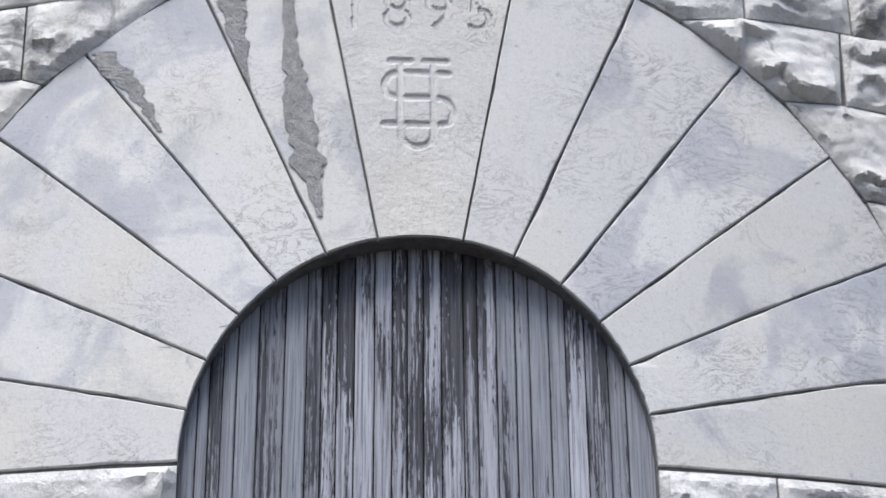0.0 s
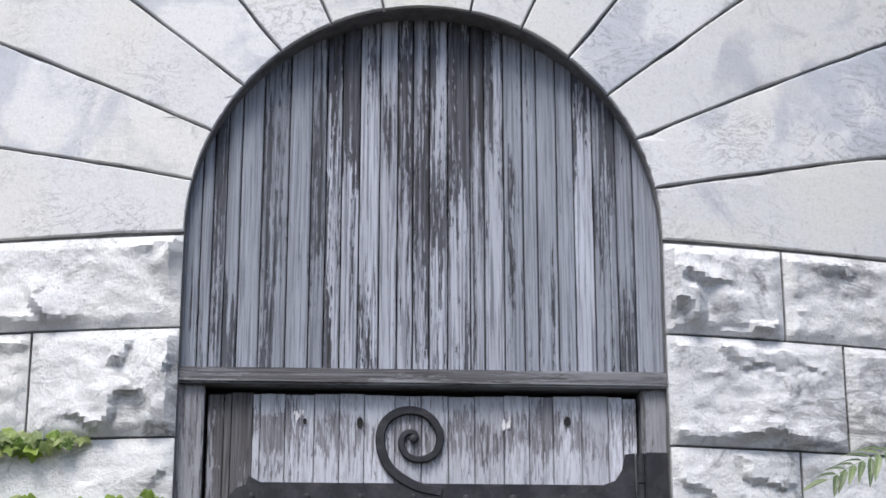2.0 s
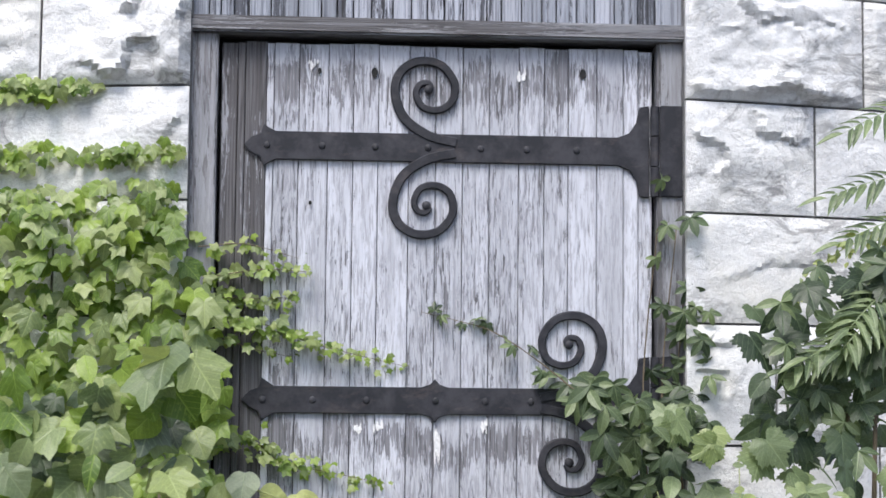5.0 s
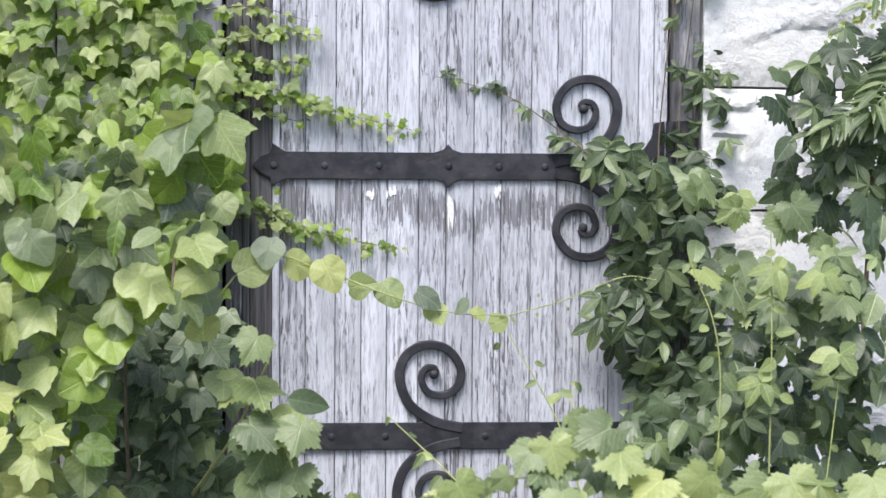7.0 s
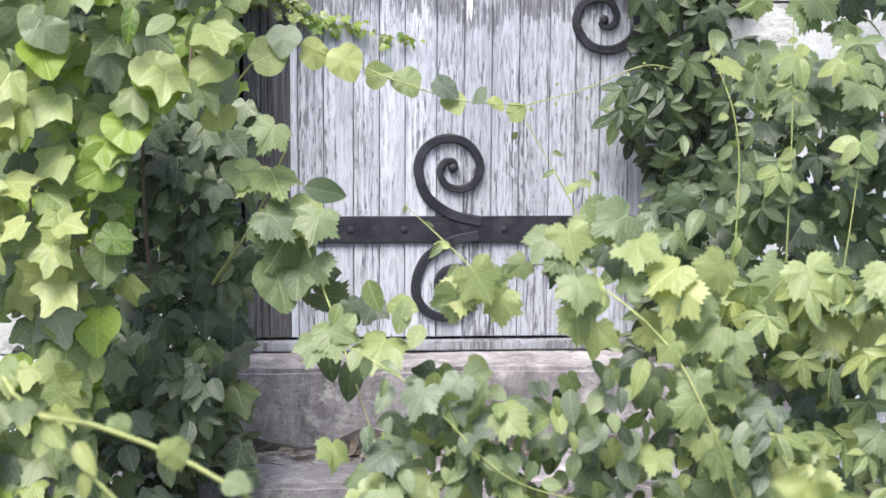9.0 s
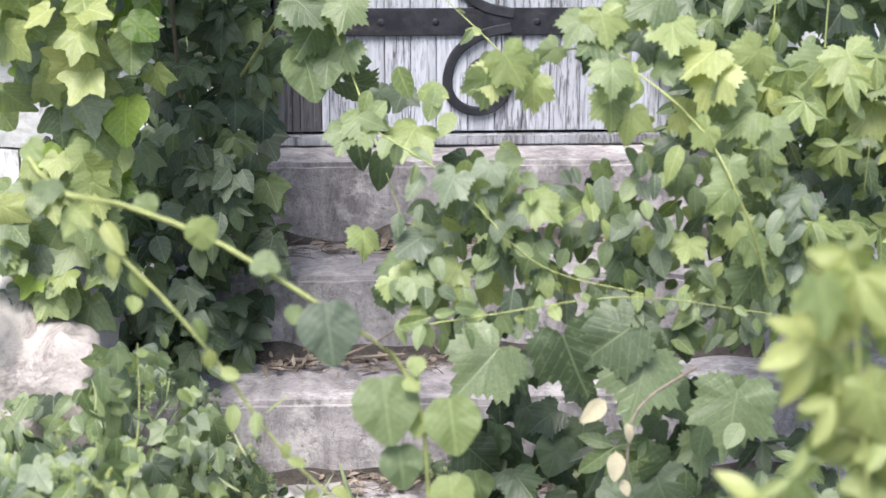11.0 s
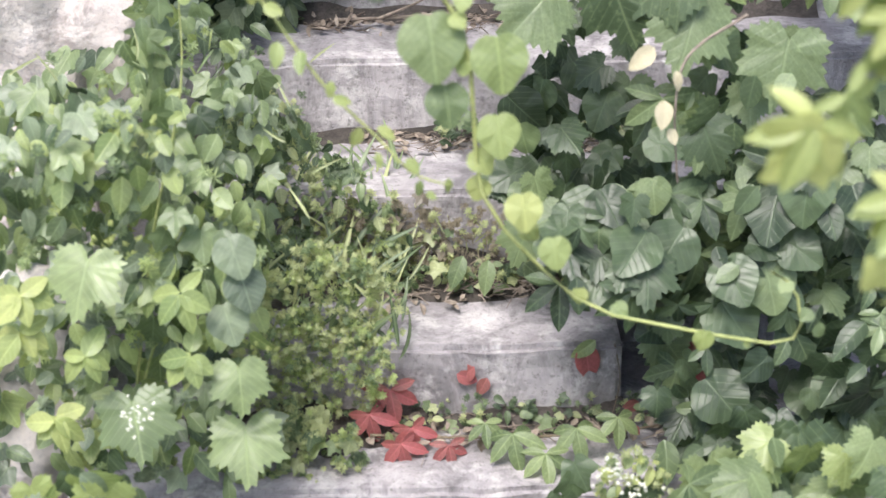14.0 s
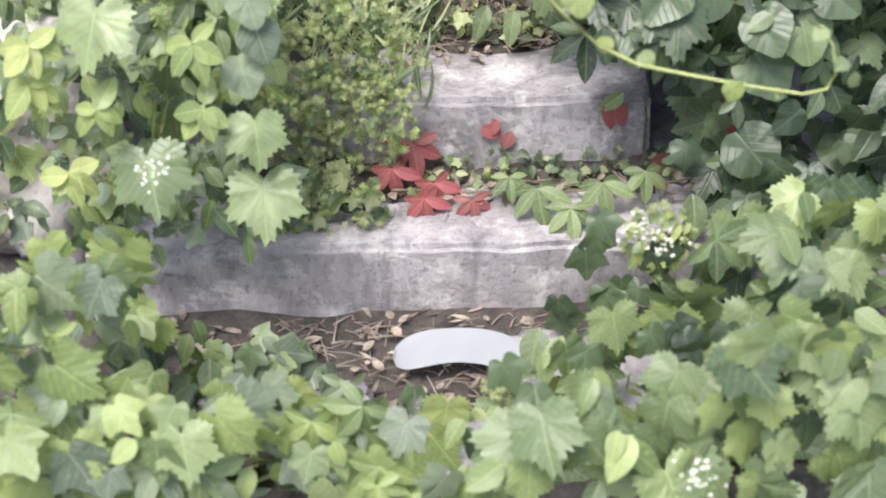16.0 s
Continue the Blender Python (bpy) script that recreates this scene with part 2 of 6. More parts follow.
def leaf_material(name, young, old, glow, veins=5, rough=0.4):
    """A thin leaf: a dull gloss, light through the blade, paler veins from the UV map (u across, v from stalk to tip)."""
    k = Mat(name)
    rnd = k.math("FRACT", k.math("ADD", k.random(), k.node("ShaderNodeNewGeometry").outputs["Random Per Island"]))
    col = k.mix(k.ramp(rnd, (0.1, 0.0), (0.9, 1.0)), old, young)
    uv = k.node("ShaderNodeSeparateXYZ", Vector=k.node("ShaderNodeTexCoord").outputs["UV"])
    u, v = uv.outputs["X"], uv.outputs["Y"]
    au = k.math("ABSOLUTE", u)
    mid = k.ramp(au, (0.0, 1.0), (0.03, 0.0))
    side = k.math("PINGPONG", k.math("MULTIPLY", k.math("SUBTRACT", v, k.math("MULTIPLY", au, 0.9)), veins), 0.5)
    ribs = k.math("MAXIMUM", mid, k.math("MULTIPLY", k.ramp(side, (0.0, 1.0), (0.09, 0.0)), 0.6))
    patch = k.noise(k.coords((1, 1, 1), k.shift(5)), 30, 4, 0.6)
    col = k.mix(k.ramp(patch, (0.4, 0.0), (0.7, 0.45)), col, tuple(0.6 * c for c in old))
    specks = k.noise(k.coords((1, 1, 1), k.shift(9)), 9, 3, 0.6)
    col = k.mix(k.ramp(specks, (0.56, 0.0), (0.70, 0.35)), col, tuple(min(1, 1.3 * c) for c in young))
    col = k.mix(k.math("MULTIPLY", ribs, 0.42), col, tuple(min(1, 1.5 * c + 0.03) for c in young))
    k.set("Base Color", col)
    k.set("Roughness", rough)
    k.set("Specular IOR Level", 0.55)
    k.bump(k.math("SUBTRACT", k.math("MULTIPLY", patch, 0.5), ribs), 0.35, 0.003)
    tr = k.node("ShaderNodeBsdfTranslucent", Color=k.mix(1.0, col, glow, "MULTIPLY"))
    both = k.node("ShaderNodeMixShader", Fac=0.38)
    k.t.links.new(k.b.outputs[0], both.inputs[1])
    k.t.links.new(tr.outputs[0], both.inputs[2])
    k.t.links.new(both.outputs[0], k.t.nodes["Material Output"].inputs["Surface"])
    return k.m


L_IVY = leaf_material("ivy_leaf", (0.25, 0.345, 0.058), (0.085, 0.15, 0.024), (1.5, 1.6, 1.0))
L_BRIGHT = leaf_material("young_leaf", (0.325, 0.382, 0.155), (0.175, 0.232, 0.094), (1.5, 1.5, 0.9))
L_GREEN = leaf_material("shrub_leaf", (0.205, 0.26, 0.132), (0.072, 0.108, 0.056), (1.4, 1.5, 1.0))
# the creeper's dark green, also used as painted shade between leaves
L_DARK = leaf_material("creeper_and_gap_shade_leaf", (0.105, 0.148, 0.076), (0.031, 0.05, 0.028), (1.3, 1.4, 1.0))
L_GRAPE = leaf_material("grape_leaf", (0.262, 0.32, 0.155), (0.118, 0.163, 0.078), (1.4, 1.5, 0.9), 6)
L_GLAUC = leaf_material("bluish_leaf", (0.250, 0.300, 0.195), (0.111, 0.144, 0.100), (1.2, 1.3, 1.0))
# yellow-green foliage, also the brightly lit leaves, their light put into the colour
L_YELLOW = leaf_material("yellow_green_and_sunlit_leaf", (0.42, 0.455, 0.185), (0.27, 0.325, 0.12), (1.3, 1.3, 0.7))
L_RED = leaf_material("autumn_red_leaf", (0.42, 0.125, 0.13), (0.24, 0.10, 0.09), (1.4, 0.8, 0.8))
L_MOSS = leaf_material("bedstraw_leaf", (0.42, 0.45, 0.24), (0.20, 0.235, 0.125), (1.4, 1.4, 0.8))
L_DRY = leaf_material("dry_weed", (0.27, 0.235, 0.17), (0.125, 0.105, 0.08), (1.1, 1.0, 0.8))
M_DEAD = plain_noise("withered_leaf", (0.38, 0.34, 0.22), (0.52, 0.47, 0.34), 30, bump=0.3)
M_PETAL = plain_noise("cream_petal", (0.62, 0.62, 0.50), (0.74, 0.74, 0.66), 60, rough=0.7, bump=0.1)
M_STEM = plain_noise("green_stem", (0.30, 0.34, 0.12), (0.42, 0.45, 0.18), 18, rough=0.6, bump=0.1)

# ---- mesh helpers ----


def mesh_object(name, verts, faces, material, parent=None, label="", uvs=None, smooth=False):
    me = bpy.data.meshes.new(name)
    me.from_pydata([tuple(v) for v in verts], [], faces)
    if uvs is not None:
        layer = me.uv_layers.new(name="UVMap")
        idx = np.empty(len(me.loops), dtype=np.int32)
        me.loops.foreach_get("vertex_index", idx)
        layer.data.foreach_set("uv", np.asarray(uvs, dtype=np.float32)[idx].ravel())
    if smooth:
        me.polygons.foreach_set("use_smooth", [True] * len(me.polygons))
    me.materials.append(material)
    ob = new(name, me)
    if parent is not None:
        ob.parent = parent
    if label:
        tagged(ob, label)
    return ob


def part(name, bm, material, parent, label="", smooth=False, crease=0.26):
    """Links a bmesh as one mesh object under a thing or a part."""
    me = bpy.data.meshes.new(name)
    bmesh.ops.recalc_face_normals(bm, faces=bm.faces)
    if smooth:
        for e in bm.edges:
            e.smooth = e.calc_face_angle(3.0) < crease
    bm.to_mesh(me)
    bm.free()
    if smooth:
        me.polygons.foreach_set("use_smooth", [True] * len(me.polygons))
    me.materials.append(material)
    ob = new(name, me)
    ob.parent = parent
    if label:
        tagged(ob, label)
    return ob


def thing(name, label, category, at=(0, 0, 0), group="", kind=""):
    ob = new(name)
    ob.location = at
    ob.empty_display_size = 0.05
    return tagged(ob, label, category, group, kind)


def prism(outline, y0, y1, bevel=0.0):
    """A plate: an outline in (x, z), from y0 (front) to y1 (back)."""
    bm = bmesh.new()
    vs = [bm.verts.new((x, y0, z)) for x, z in outline]
    f = bm.faces.new(vs)
    r = bmesh.ops.extrude_face_region(bm, geom=[f])
    for v in r["geom"]:
        if isinstance(v, bmesh.types.BMVert):
            v.co.y = y1
    if bevel:
        front = [e for e in bm.edges if all(abs(v.co.y - y0) < 1e-6 for v in e.verts)]
        bmesh.ops.bevel(bm, geom=front, offset=bevel, segments=2, affect="EDGES")
    return bm


def box(x0, x1, y0, y1, z0, z1, bevel=0.004):
    bm = bmesh.new()
    bmesh.ops.create_cube(bm, size=1)
    for v in bm.verts:
        v.co = ((x0 + x1) / 2 + v.co.x * (x1 - x0), (y0 + y1) / 2 + v.co.y * (y1 - y0), (z0 + z1) / 2 + v.co.z * (z1 - z0))
    if bevel:
        bmesh.ops.bevel(bm, geom=list(bm.edges), offset=bevel, segments=2, affect="EDGES")
    return bm


def smooth_line(points, n):
    """n + 1 points of a smooth curve through the given ones."""
    p = [Vector(q) for q in points]
    p = [2 * p[0] - p[1]] + p + [2 * p[-1] - p[-2]]
    out = []
    for i in range(n + 1):
        s = i / n * (len(p) - 3)
        k = min(int(s), len(p) - 4)
        t = s - k
        a, b, c, d = p[k : k + 4]
        out.append(0.5 * (2 * b + (c - a) * t + (2 * a - 5 * b + 4 * c - d) * t * t + (3 * b - a - 3 * c + d) * t ** 3))
    return out


def tube_data(line, r0, r1, sides=6):
    verts, faces = [], []
    n = len(line)
    for i, p in enumerate(line):
        d = (line[min(i + 1, n - 1)] - line[max(i - 1, 0)]).normalized()
        a = d.orthogonal().normalized()
        b = d.cross(a)
        r = r0 + (r1 - r0) * i / (n - 1)
        for k in range(sides):
            w = 2 * math.pi * k / sides
            verts.append(p + r * (math.cos(w) * a + math.sin(w) * b))
    for i in range(n - 1):
        for k in range(sides):
            q = (k + 1) % sides
            faces.append((i * sides + k, i * sides + q, (i + 1) * sides + q, (i + 1) * sides + k))
    return verts, faces


def tube(name, points, r0, r1, material, parent, n=24, label="", sides=6):
    v, f = tube_data(smooth_line(points, n), r0, r1, sides)
    return mesh_object(name, v, f, material, parent, label, smooth=True)


# ---- the round tower wall ----
ARCH_Z, ARCH_R, RING_R = 2.362, 0.648, 1.628
GROUND = -1.12


def face_y(x):
    """The front of the bowed wall."""
    return -0.11 + 0.12 * x * x


def opening(s):
    """A point of the doorway's edge, s from 0 (foot of one jamb) to 1 (foot of the other)."""
    side, arc = ARCH_Z + 0.05, math.pi * ARCH_R
    d = s * (2 * side + arc)
    if d < side:
        return -ARCH_R, -0.05 + d
    if d < side + arc:
        a = math.pi - (d - side) / ARCH_R
        return ARCH_R * math.cos(a), ARCH_Z + ARCH_R * math.sin(a)
    return ARCH_R, ARCH_Z - (d - side - arc)


def mortar_wall():
    """The wall's body behind the blocks: a bowed slab with the arched doorway through it."""
    n, m = 96, 10
    outer_w, low, high = 2.7, -1.3, 4.9
    verts, faces = [], []
    for back in (0, 1):
        for i in range(n + 1):
            x, z = opening(i / n)
            ang = i / n
            if ang < 0.3:
                ox, oz = -outer_w, low + (high - low) * (ang / 0.3)
            elif ang < 0.7:
                ox, oz = -outer_w + 2 * outer_w * (ang - 0.3) / 0.4, high
            else:
                ox, oz = outer_w, high - (high - low) * (ang - 0.7) / 0.3
            for j in range(m + 1):
                t = j / m
                px, pz = x + (ox - x) * t, z + (oz - z) * t
                verts.append((px, face_y(px) + 0.016 + 0.42 * back, pz))
    w = m + 1
    off = (n + 1) * w
    for i in range(n):
        for j in range(m):
            a, b = i * w + j, (i + 1) * w + j
            faces.append((a, b, b + 1, a + 1))
            faces.append((off + a, off + a + 1, off + b + 1, off + b))
        faces.append((i * w, off + i * w, off + (i + 1) * w, (i + 1) * w))
    return mesh_object("wall_front", verts, faces, M_MORTAR)


wall = tagged(mortar_wall(), "white marble round tower wall with dark thin mortar joints", "wall", kind="structure")


def block_mesh(poly, rough, seed, depth=0.10, cell=0.0115, gap=0.0035):
    """A wall block: a convex outline in (x, z), its face bowed with the wall and, where rough, hewn with ledges."""
    rng = random.Random(seed)
    cx, cz = sum(p[0] for p in poly) / len(poly), sum(p[1] for p in poly) / len(poly)
    n = len(poly)
    area2 = sum(poly[i][0] * poly[(i + 1) % n][1] - poly[(i + 1) % n][0] * poly[i][1] for i in range(n))
    if area2 < 0:
        poly = poly[::-1]
    # inset by the joint's half width
    lines = []
    for i in range(n):
        a, b = Vector(poly[i]), Vector(poly[(i + 1) % n])
        d = (b - a).normalized()
        lines.append((a + Vector((-d.y, d.x)) * gap, d))
    pts = []
    for i in range(n):
        (p, d), (q, e) = lines[i - 1], lines[i]
        den = d.x * e.y - d.y * e.x
        if abs(den) < 1e-4:
            pts.append(q)
            continue
        t = ((q.x - p.x) * e.y - (q.y - p.y) * e.x) / den
        pts.append(p + d * t)
    bm = bmesh.new()
    vs = [bm.verts.new((p.x, 0, p.y)) for p in pts]
    bm.faces.new(vs)
    x0, x1 = min(p.x for p in pts), max(p.x for p in pts)
    z0, z1 = min(p.y for p in pts), max(p.y for p in pts)
    if rough or x1 - x0 > 0.12:
        step = cell if rough else 0.045
        for k in range(1, int((x1 - x0) / step)):
            g = list(bm.verts) + list(bm.edges) + list(bm.faces)
            bmesh.ops.bisect_plane(bm, geom=g, plane_co=(x0 + k * step, 0, 0), plane_no=(1, 0, 0))
        for k in range(1, int((z1 - z0) / step)):
            g = list(bm.verts) + list(bm.edges) + list(bm.faces)
            bmesh.ops.bisect_plane(bm, geom=g, plane_co=(0, 0, z0 + k * step), plane_no=(0, 0, 1))
    front = list(bm.verts)
    edges_out = [e for e in bm.edges if len(e.link_faces) == 1]
    rim = {v for e in edges_out for v in e.verts}
    r = bmesh.ops.extrude_edge_only(bm, edges=edges_out)
    back = [v for v in r["geom"] if isinstance(v, bmesh.types.BMVert)]
    for v in back:
        v.co.y = depth
    so = Vector((rng.uniform(-90, 90), rng.uniform(-90, 90), rng.uniform(-90, 90)))
    for v in front:
        x, z = v.co.x, v.co.z
        edge = min((Vector((x, z)) - p).dot(Vector((-d.y, d.x))) for p, d in [(lines[i][0], lines[i][1]) for i in range(n)])
        k = min(1.0, max(0.0, edge / 0.03))
        if rough:
            big = noise.noise(Vector((x * 2.4, z * 3.4, 0)) + so)
            warp = noise.noise(Vector((x * 5, z * 7, 5)) + so)
            warp2 = noise.noise(Vector((x * 17, z * 17, 8)) + so)
            # broken ledges: the face swells downwards, then breaks back sharply
            u = -z * 4.3 + 1.1 * warp + 0.22 * warp2 + 0.5 * noise.noise(Vector((x * 1.7, 4, 1)) + so) + so.z
            saw = u - math.floor(u)
            saw = saw * min(1.0, (1 - saw) / 0.10)
            amount = min(1.0, max(0.0, 2.6 * noise.noise(Vector((x * 2.7, z * 3.6, 3)) + so) + 0.10))
            w = -z * 11 - 0.6 * x + 1.2 * warp + 0.5 * warp2 + so.x
            nick = w - math.floor(w)
            nick = nick * min(1.0, (1 - nick) / 0.18)
            some = min(1.0, max(0.0, 3.0 * noise.noise(Vector((x * 4.7, z * 6, 13)) + so) - 0.15))
            fine = noise.fractal(Vector((x * 20, z * 28, 7)) + so, 0.75, 2.1, 5)
            push = 0.012 + 0.010 * big + 0.038 * saw * amount + 0.010 * nick * some + 0.0048 * fine
            v.co.y = -k * rough * max(-0.006, push) - 0.002 + rng.uniform(-0.0005, 0.0005)
            if v not in rim:
                v.co.x += rng.uniform(-0.003, 0.003)
                v.co.z += rng.uniform(-0.003, 0.003)
        else:
            v.co.y = 0.003 * noise.noise(Vector((x * 3, z * 3, 0)) + so)
            if v in rim and not any((Vector((x, z)) - p).length < 0.004 for p in pts):
                worn = max(0.0, noise.noise(Vector((x * 8, z * 8, 21)) + so)) * 0.007
                d = min(((Vector((x, z)) - p).dot(Vector((-e.y, e.x))), i) for i, (p, e) in enumerate(lines))[1]
                e = lines[d][1]
                v.co.x -= e.y * worn
                v.co.z += e.x * worn
                v.co.y += worn * 0.6
    bm.verts.ensure_lookup_table()
    if not rough:
        rimset = [e for e in bm.edges if all(v in rim for v in e.verts) and any(abs(f.normal.y) < 0.5 for f in e.link_faces)]
        bm.normal_update()
        bmesh.ops.bevel(bm, geom=[e for e in rimset if e.is_valid], offset=0.003, segments=1, affect="EDGES")
    for v in bm.verts:
        v.co.y += face_y(v.co.x)
        v.co.x -= cx
        v.co.z -= cz
    return bm, (cx, 0, cz)


def block(name, poly, rough, material, seed, label=""):
    bm, at = block_mesh(poly, rough, seed)
    ob = part(name, bm, material, wall, label, smooth=bool(rough), crease=0.42)
    ob.location = at
    return ob


JOINTS = [-179.7, 167.3, 154.2, 140.5, 128.0, 114.0, 100.6, 79.2, 65.9, 52.3, 38.9, 25.9, 12.8, -0.3]


def polar(a, r):
    return r * math.cos(radians(a)), ARCH_Z + r * math.sin(radians(a))


def voussoir(i):
    a, b = JOINTS[i], JOINTS[i + 1]
    if a < -90:
        a += 360
    n = 4
    arc = [a + (b - a) * k / n for k in range(n + 1)]
    key = i == 6
    top = RING_R + (0.13 if key else 0.0)
    poly = [polar(w, ARCH_R) for w in arc] + [polar(w, top) for w in reversed(arc)]
    return poly, key


MONOGRAM = [
    [(-0.056, 3.575), (-0.056, 3.36), (-0.046, 3.312), (-0.008, 3.292), (0.030, 3.310), (0.040, 3.36), (0.040, 3.575)],
    [(0.085, 3.535), (-0.062, 3.535), (-0.096, 3.515), (-0.102, 3.485), (-0.074, 3.455), (0.056, 3.452), (0.090, 3.428), (0.094, 3.392), (0.066, 3.366), (-0.104, 3.366)],
    [(-0.085, 3.575), (-0.028, 3.575)],
    [(0.015, 3.575), (0.078, 3.575)],
]


def keystone_block():
    """The keystone: a finely gridded face into which the year and the interlaced monogram are sunk."""
    curve = bpy.data.curves.new("date", "FONT")
    curve.body, curve.size, curve.space_character, curve.align_x = "1895", 0.19, 1.32, "CENTER"
    holder = new("date", curve)
    me = bpy.data.meshes.new_from_object(holder)
    bpy.data.objects.remove(holder)
    me.calc_loop_triangles()
    flat = [me.vertices[i].co for t in me.loop_triangles for i in t.vertices]
    glyph = np.array([(-0.005 + p.x, 3.688 + p.y) for p in flat]).reshape(-1, 3, 2)
    bpy.data.meshes.remove(me)
    nu, nv, depth = 84, 260, 0.10
    a0, a1, r0, r1 = radians(100.6), radians(79.2), ARCH_R, RING_R + 0.13
    r = np.linspace(r0 + 0.0035, r1, nv + 1)[:, None]
    cut = 0.0035 / r
    ang = (a0 - cut) + (a1 - a0 + 2 * cut) * np.linspace(0, 1, nu + 1)[None, :]
    x, z = r * np.cos(ang), ARCH_Z + r * np.sin(ang)
    sunk = np.zeros_like(x)
    for a, b, c in glyph:
        def side(p, q):
            return (q[0] - p[0]) * (z - p[1]) - (q[1] - p[1]) * (x - p[0])
        e, f, g = side(a, b), side(b, c), side(c, a)
        sunk = np.maximum(sunk, 0.007 * (((e >= 0) & (f >= 0) & (g >= 0)) | ((e <= 0) & (f <= 0) & (g <= 0))))
    for line in MONOGRAM:
        pts = smooth_line([(px, 0, pz) for px, pz in line], 60) if len(line) > 2 else [Vector((px, 0, pz)) for px, pz in line]
        for p, q in zip(pts, pts[1:]):
            dx, dz = q.x - p.x, q.z - p.z
            t = np.clip(((x - p.x) * dx + (z - p.z) * dz) / (dx * dx + dz * dz), 0, 1)
            far = np.hypot(x - p.x - t * dx, z - p.z - t * dz)
            sunk = np.maximum(sunk, 0.0075 * np.clip((0.0125 - far) / 0.005, 0, 1))
    verts, faces = [], []
    cx, cz, w = 0.0, 3.0, nu + 1
    for i in range(nv + 1):
        for j in range(nu + 1):
            rough = 0.0012 * noise.fractal(Vector((x[i, j] * 14, z[i, j] * 9, 3)), 0.7, 2, 4)
            verts.append((x[i, j] - cx, face_y(x[i, j]) + sunk[i, j] + rough, z[i, j] - cz))
    for i in range(nv):
        for j in range(nu):
            k = i * w + j
            faces.append((k, k + w, k + w + 1, k + 1))
    rim = [j for j in range(w)] + [i * w + nu for i in range(1, nv + 1)] + [nv * w + j for j in range(nu - 1, -1, -1)] + [i * w for i in range(nv - 1, 0, -1)]
    o = len(verts)
    verts += [(verts[i][0], verts[i][1] + depth, verts[i][2]) for i in rim]
    n = len(rim)
    faces += [(rim[i], rim[(i + 1) % n], o + (i + 1) % n, o + i) for i in range(n)]
    ob = mesh_object("keystone", verts, faces, M_KEY, wall, "carved white marble keystone with the sunk year 1895 and a monogram")
    ob.location = (cx, 0, cz)
    return ob


for i in range(13):
    poly, key = voussoir(i)
    if key:
        keystone_block()
    else:
        block("voussoir", poly, 0, M_SMOOTH, 100 + i)

M_SPALL = plain_noise("spalled_grey_stone", (0.29, 0.295, 0.31), (0.42, 0.425, 0.44), 30, bump=0.9)


def spall(key, line, seed):
    """A shallow scaled-off streak: an irregular strip along a line of (x, z, half width)."""
    rng = random.Random(seed)
    bm = bmesh.new()
    rows = []
    for i in range(41):
        s = i / 40 * (len(line) - 1)
        k = min(int(s), len(line) - 2)
        a, b = line[k], line[k + 1]
        x, z, w = (a[n] + (b[n] - a[n]) * (s - k) for n in range(3))
        row = []
        for side in (-1, -0.33, 0.33, 1):
            px = x + side * w * (1 + (0.7 * noise.noise(Vector((z * 26, side, seed))) + rng.uniform(-0.25, 0.25) if abs(side) == 1 else 0))
            row.append(bm.verts.new((px - key.location.x, face_y(px) - 0.0045 + rng.uniform(-0.0012, 0.0012), z + rng.uniform(-0.004, 0.004) - key.location.z)))
        rows.append(row)
    for a, b in zip(rows, rows[1:]):
        for k in range(3):
            bm.faces.new((a[k], a[k + 1], b[k + 1], b[k]))
    return part("spall", bm, M_SPALL, key, "rough grey scaled-off patch of stone")


ring = [o for o in wall.children if o.name.startswith("voussoir")]
spall(ring[4], [(-0.955, 3.64, 0.035), (-0.90, 3.57, 0.04), (-0.84, 3.50, 0.028), (-0.79, 3.42, 0.016), (-0.755, 3.36, 0.006)], 1)
spall(ring[5], [(-0.585, 3.95, 0.04), (-0.565, 3.80, 0.04), (-0.545, 3.68, 0.03), (-0.52, 3.56, 0.012), (-0.50, 3.50, 0.003)], 2)
spall(ring[5], [(-0.395, 3.85, 0.014), (-0.385, 3.66, 0.018), (-0.365, 3.52, 0.032), (-0.345, 3.35, 0.042), (-0.325, 3.24, 0.045), (-0.30, 3.15, 0.02), (-0.285, 3.07, 0.008)], 3)

# courses beside the doorway: joint heights and upright joints
LEFT = [(2.093, 2.350, [-1.62]), (1.80, 2.093, [-1.05]), (1.50, 1.80, [-1.33]), (1.20, 1.50, [-1.0, -1.5]), (0.88, 1.20, [-1.25]), (0.578, 0.88, [-0.98, -1.55]),
        (0.28, 0.578, [-1.2]), (-0.05, 0.28, [-1.0, -1.5]), (-0.4, -0.05, [-1.25, -0.7, 0.0]), (-0.8, -0.4, [-1.1, -0.4]), (-1.2, -0.8, [-1.3, -0.6])]
RIGHT = [(2.093, 2.350, [0.992, 1.62]), (1.79, 2.093, [1.163]), (1.49, 1.79, [1.016, 1.5]), (1.198, 1.49, [1.3]), (0.88, 1.198, [0.9, 1.5]), (0.578, 0.88, [1.2]),
         (0.28, 0.578, [0.95, 1.5]), (-0.05, 0.28, [1.25]), (-0.4, -0.05, [0.6, 1.25]), (-0.8, -0.4, [0.4, 1.1]), (-1.2, -0.8, [0.5, 1.3])]
seed = 300
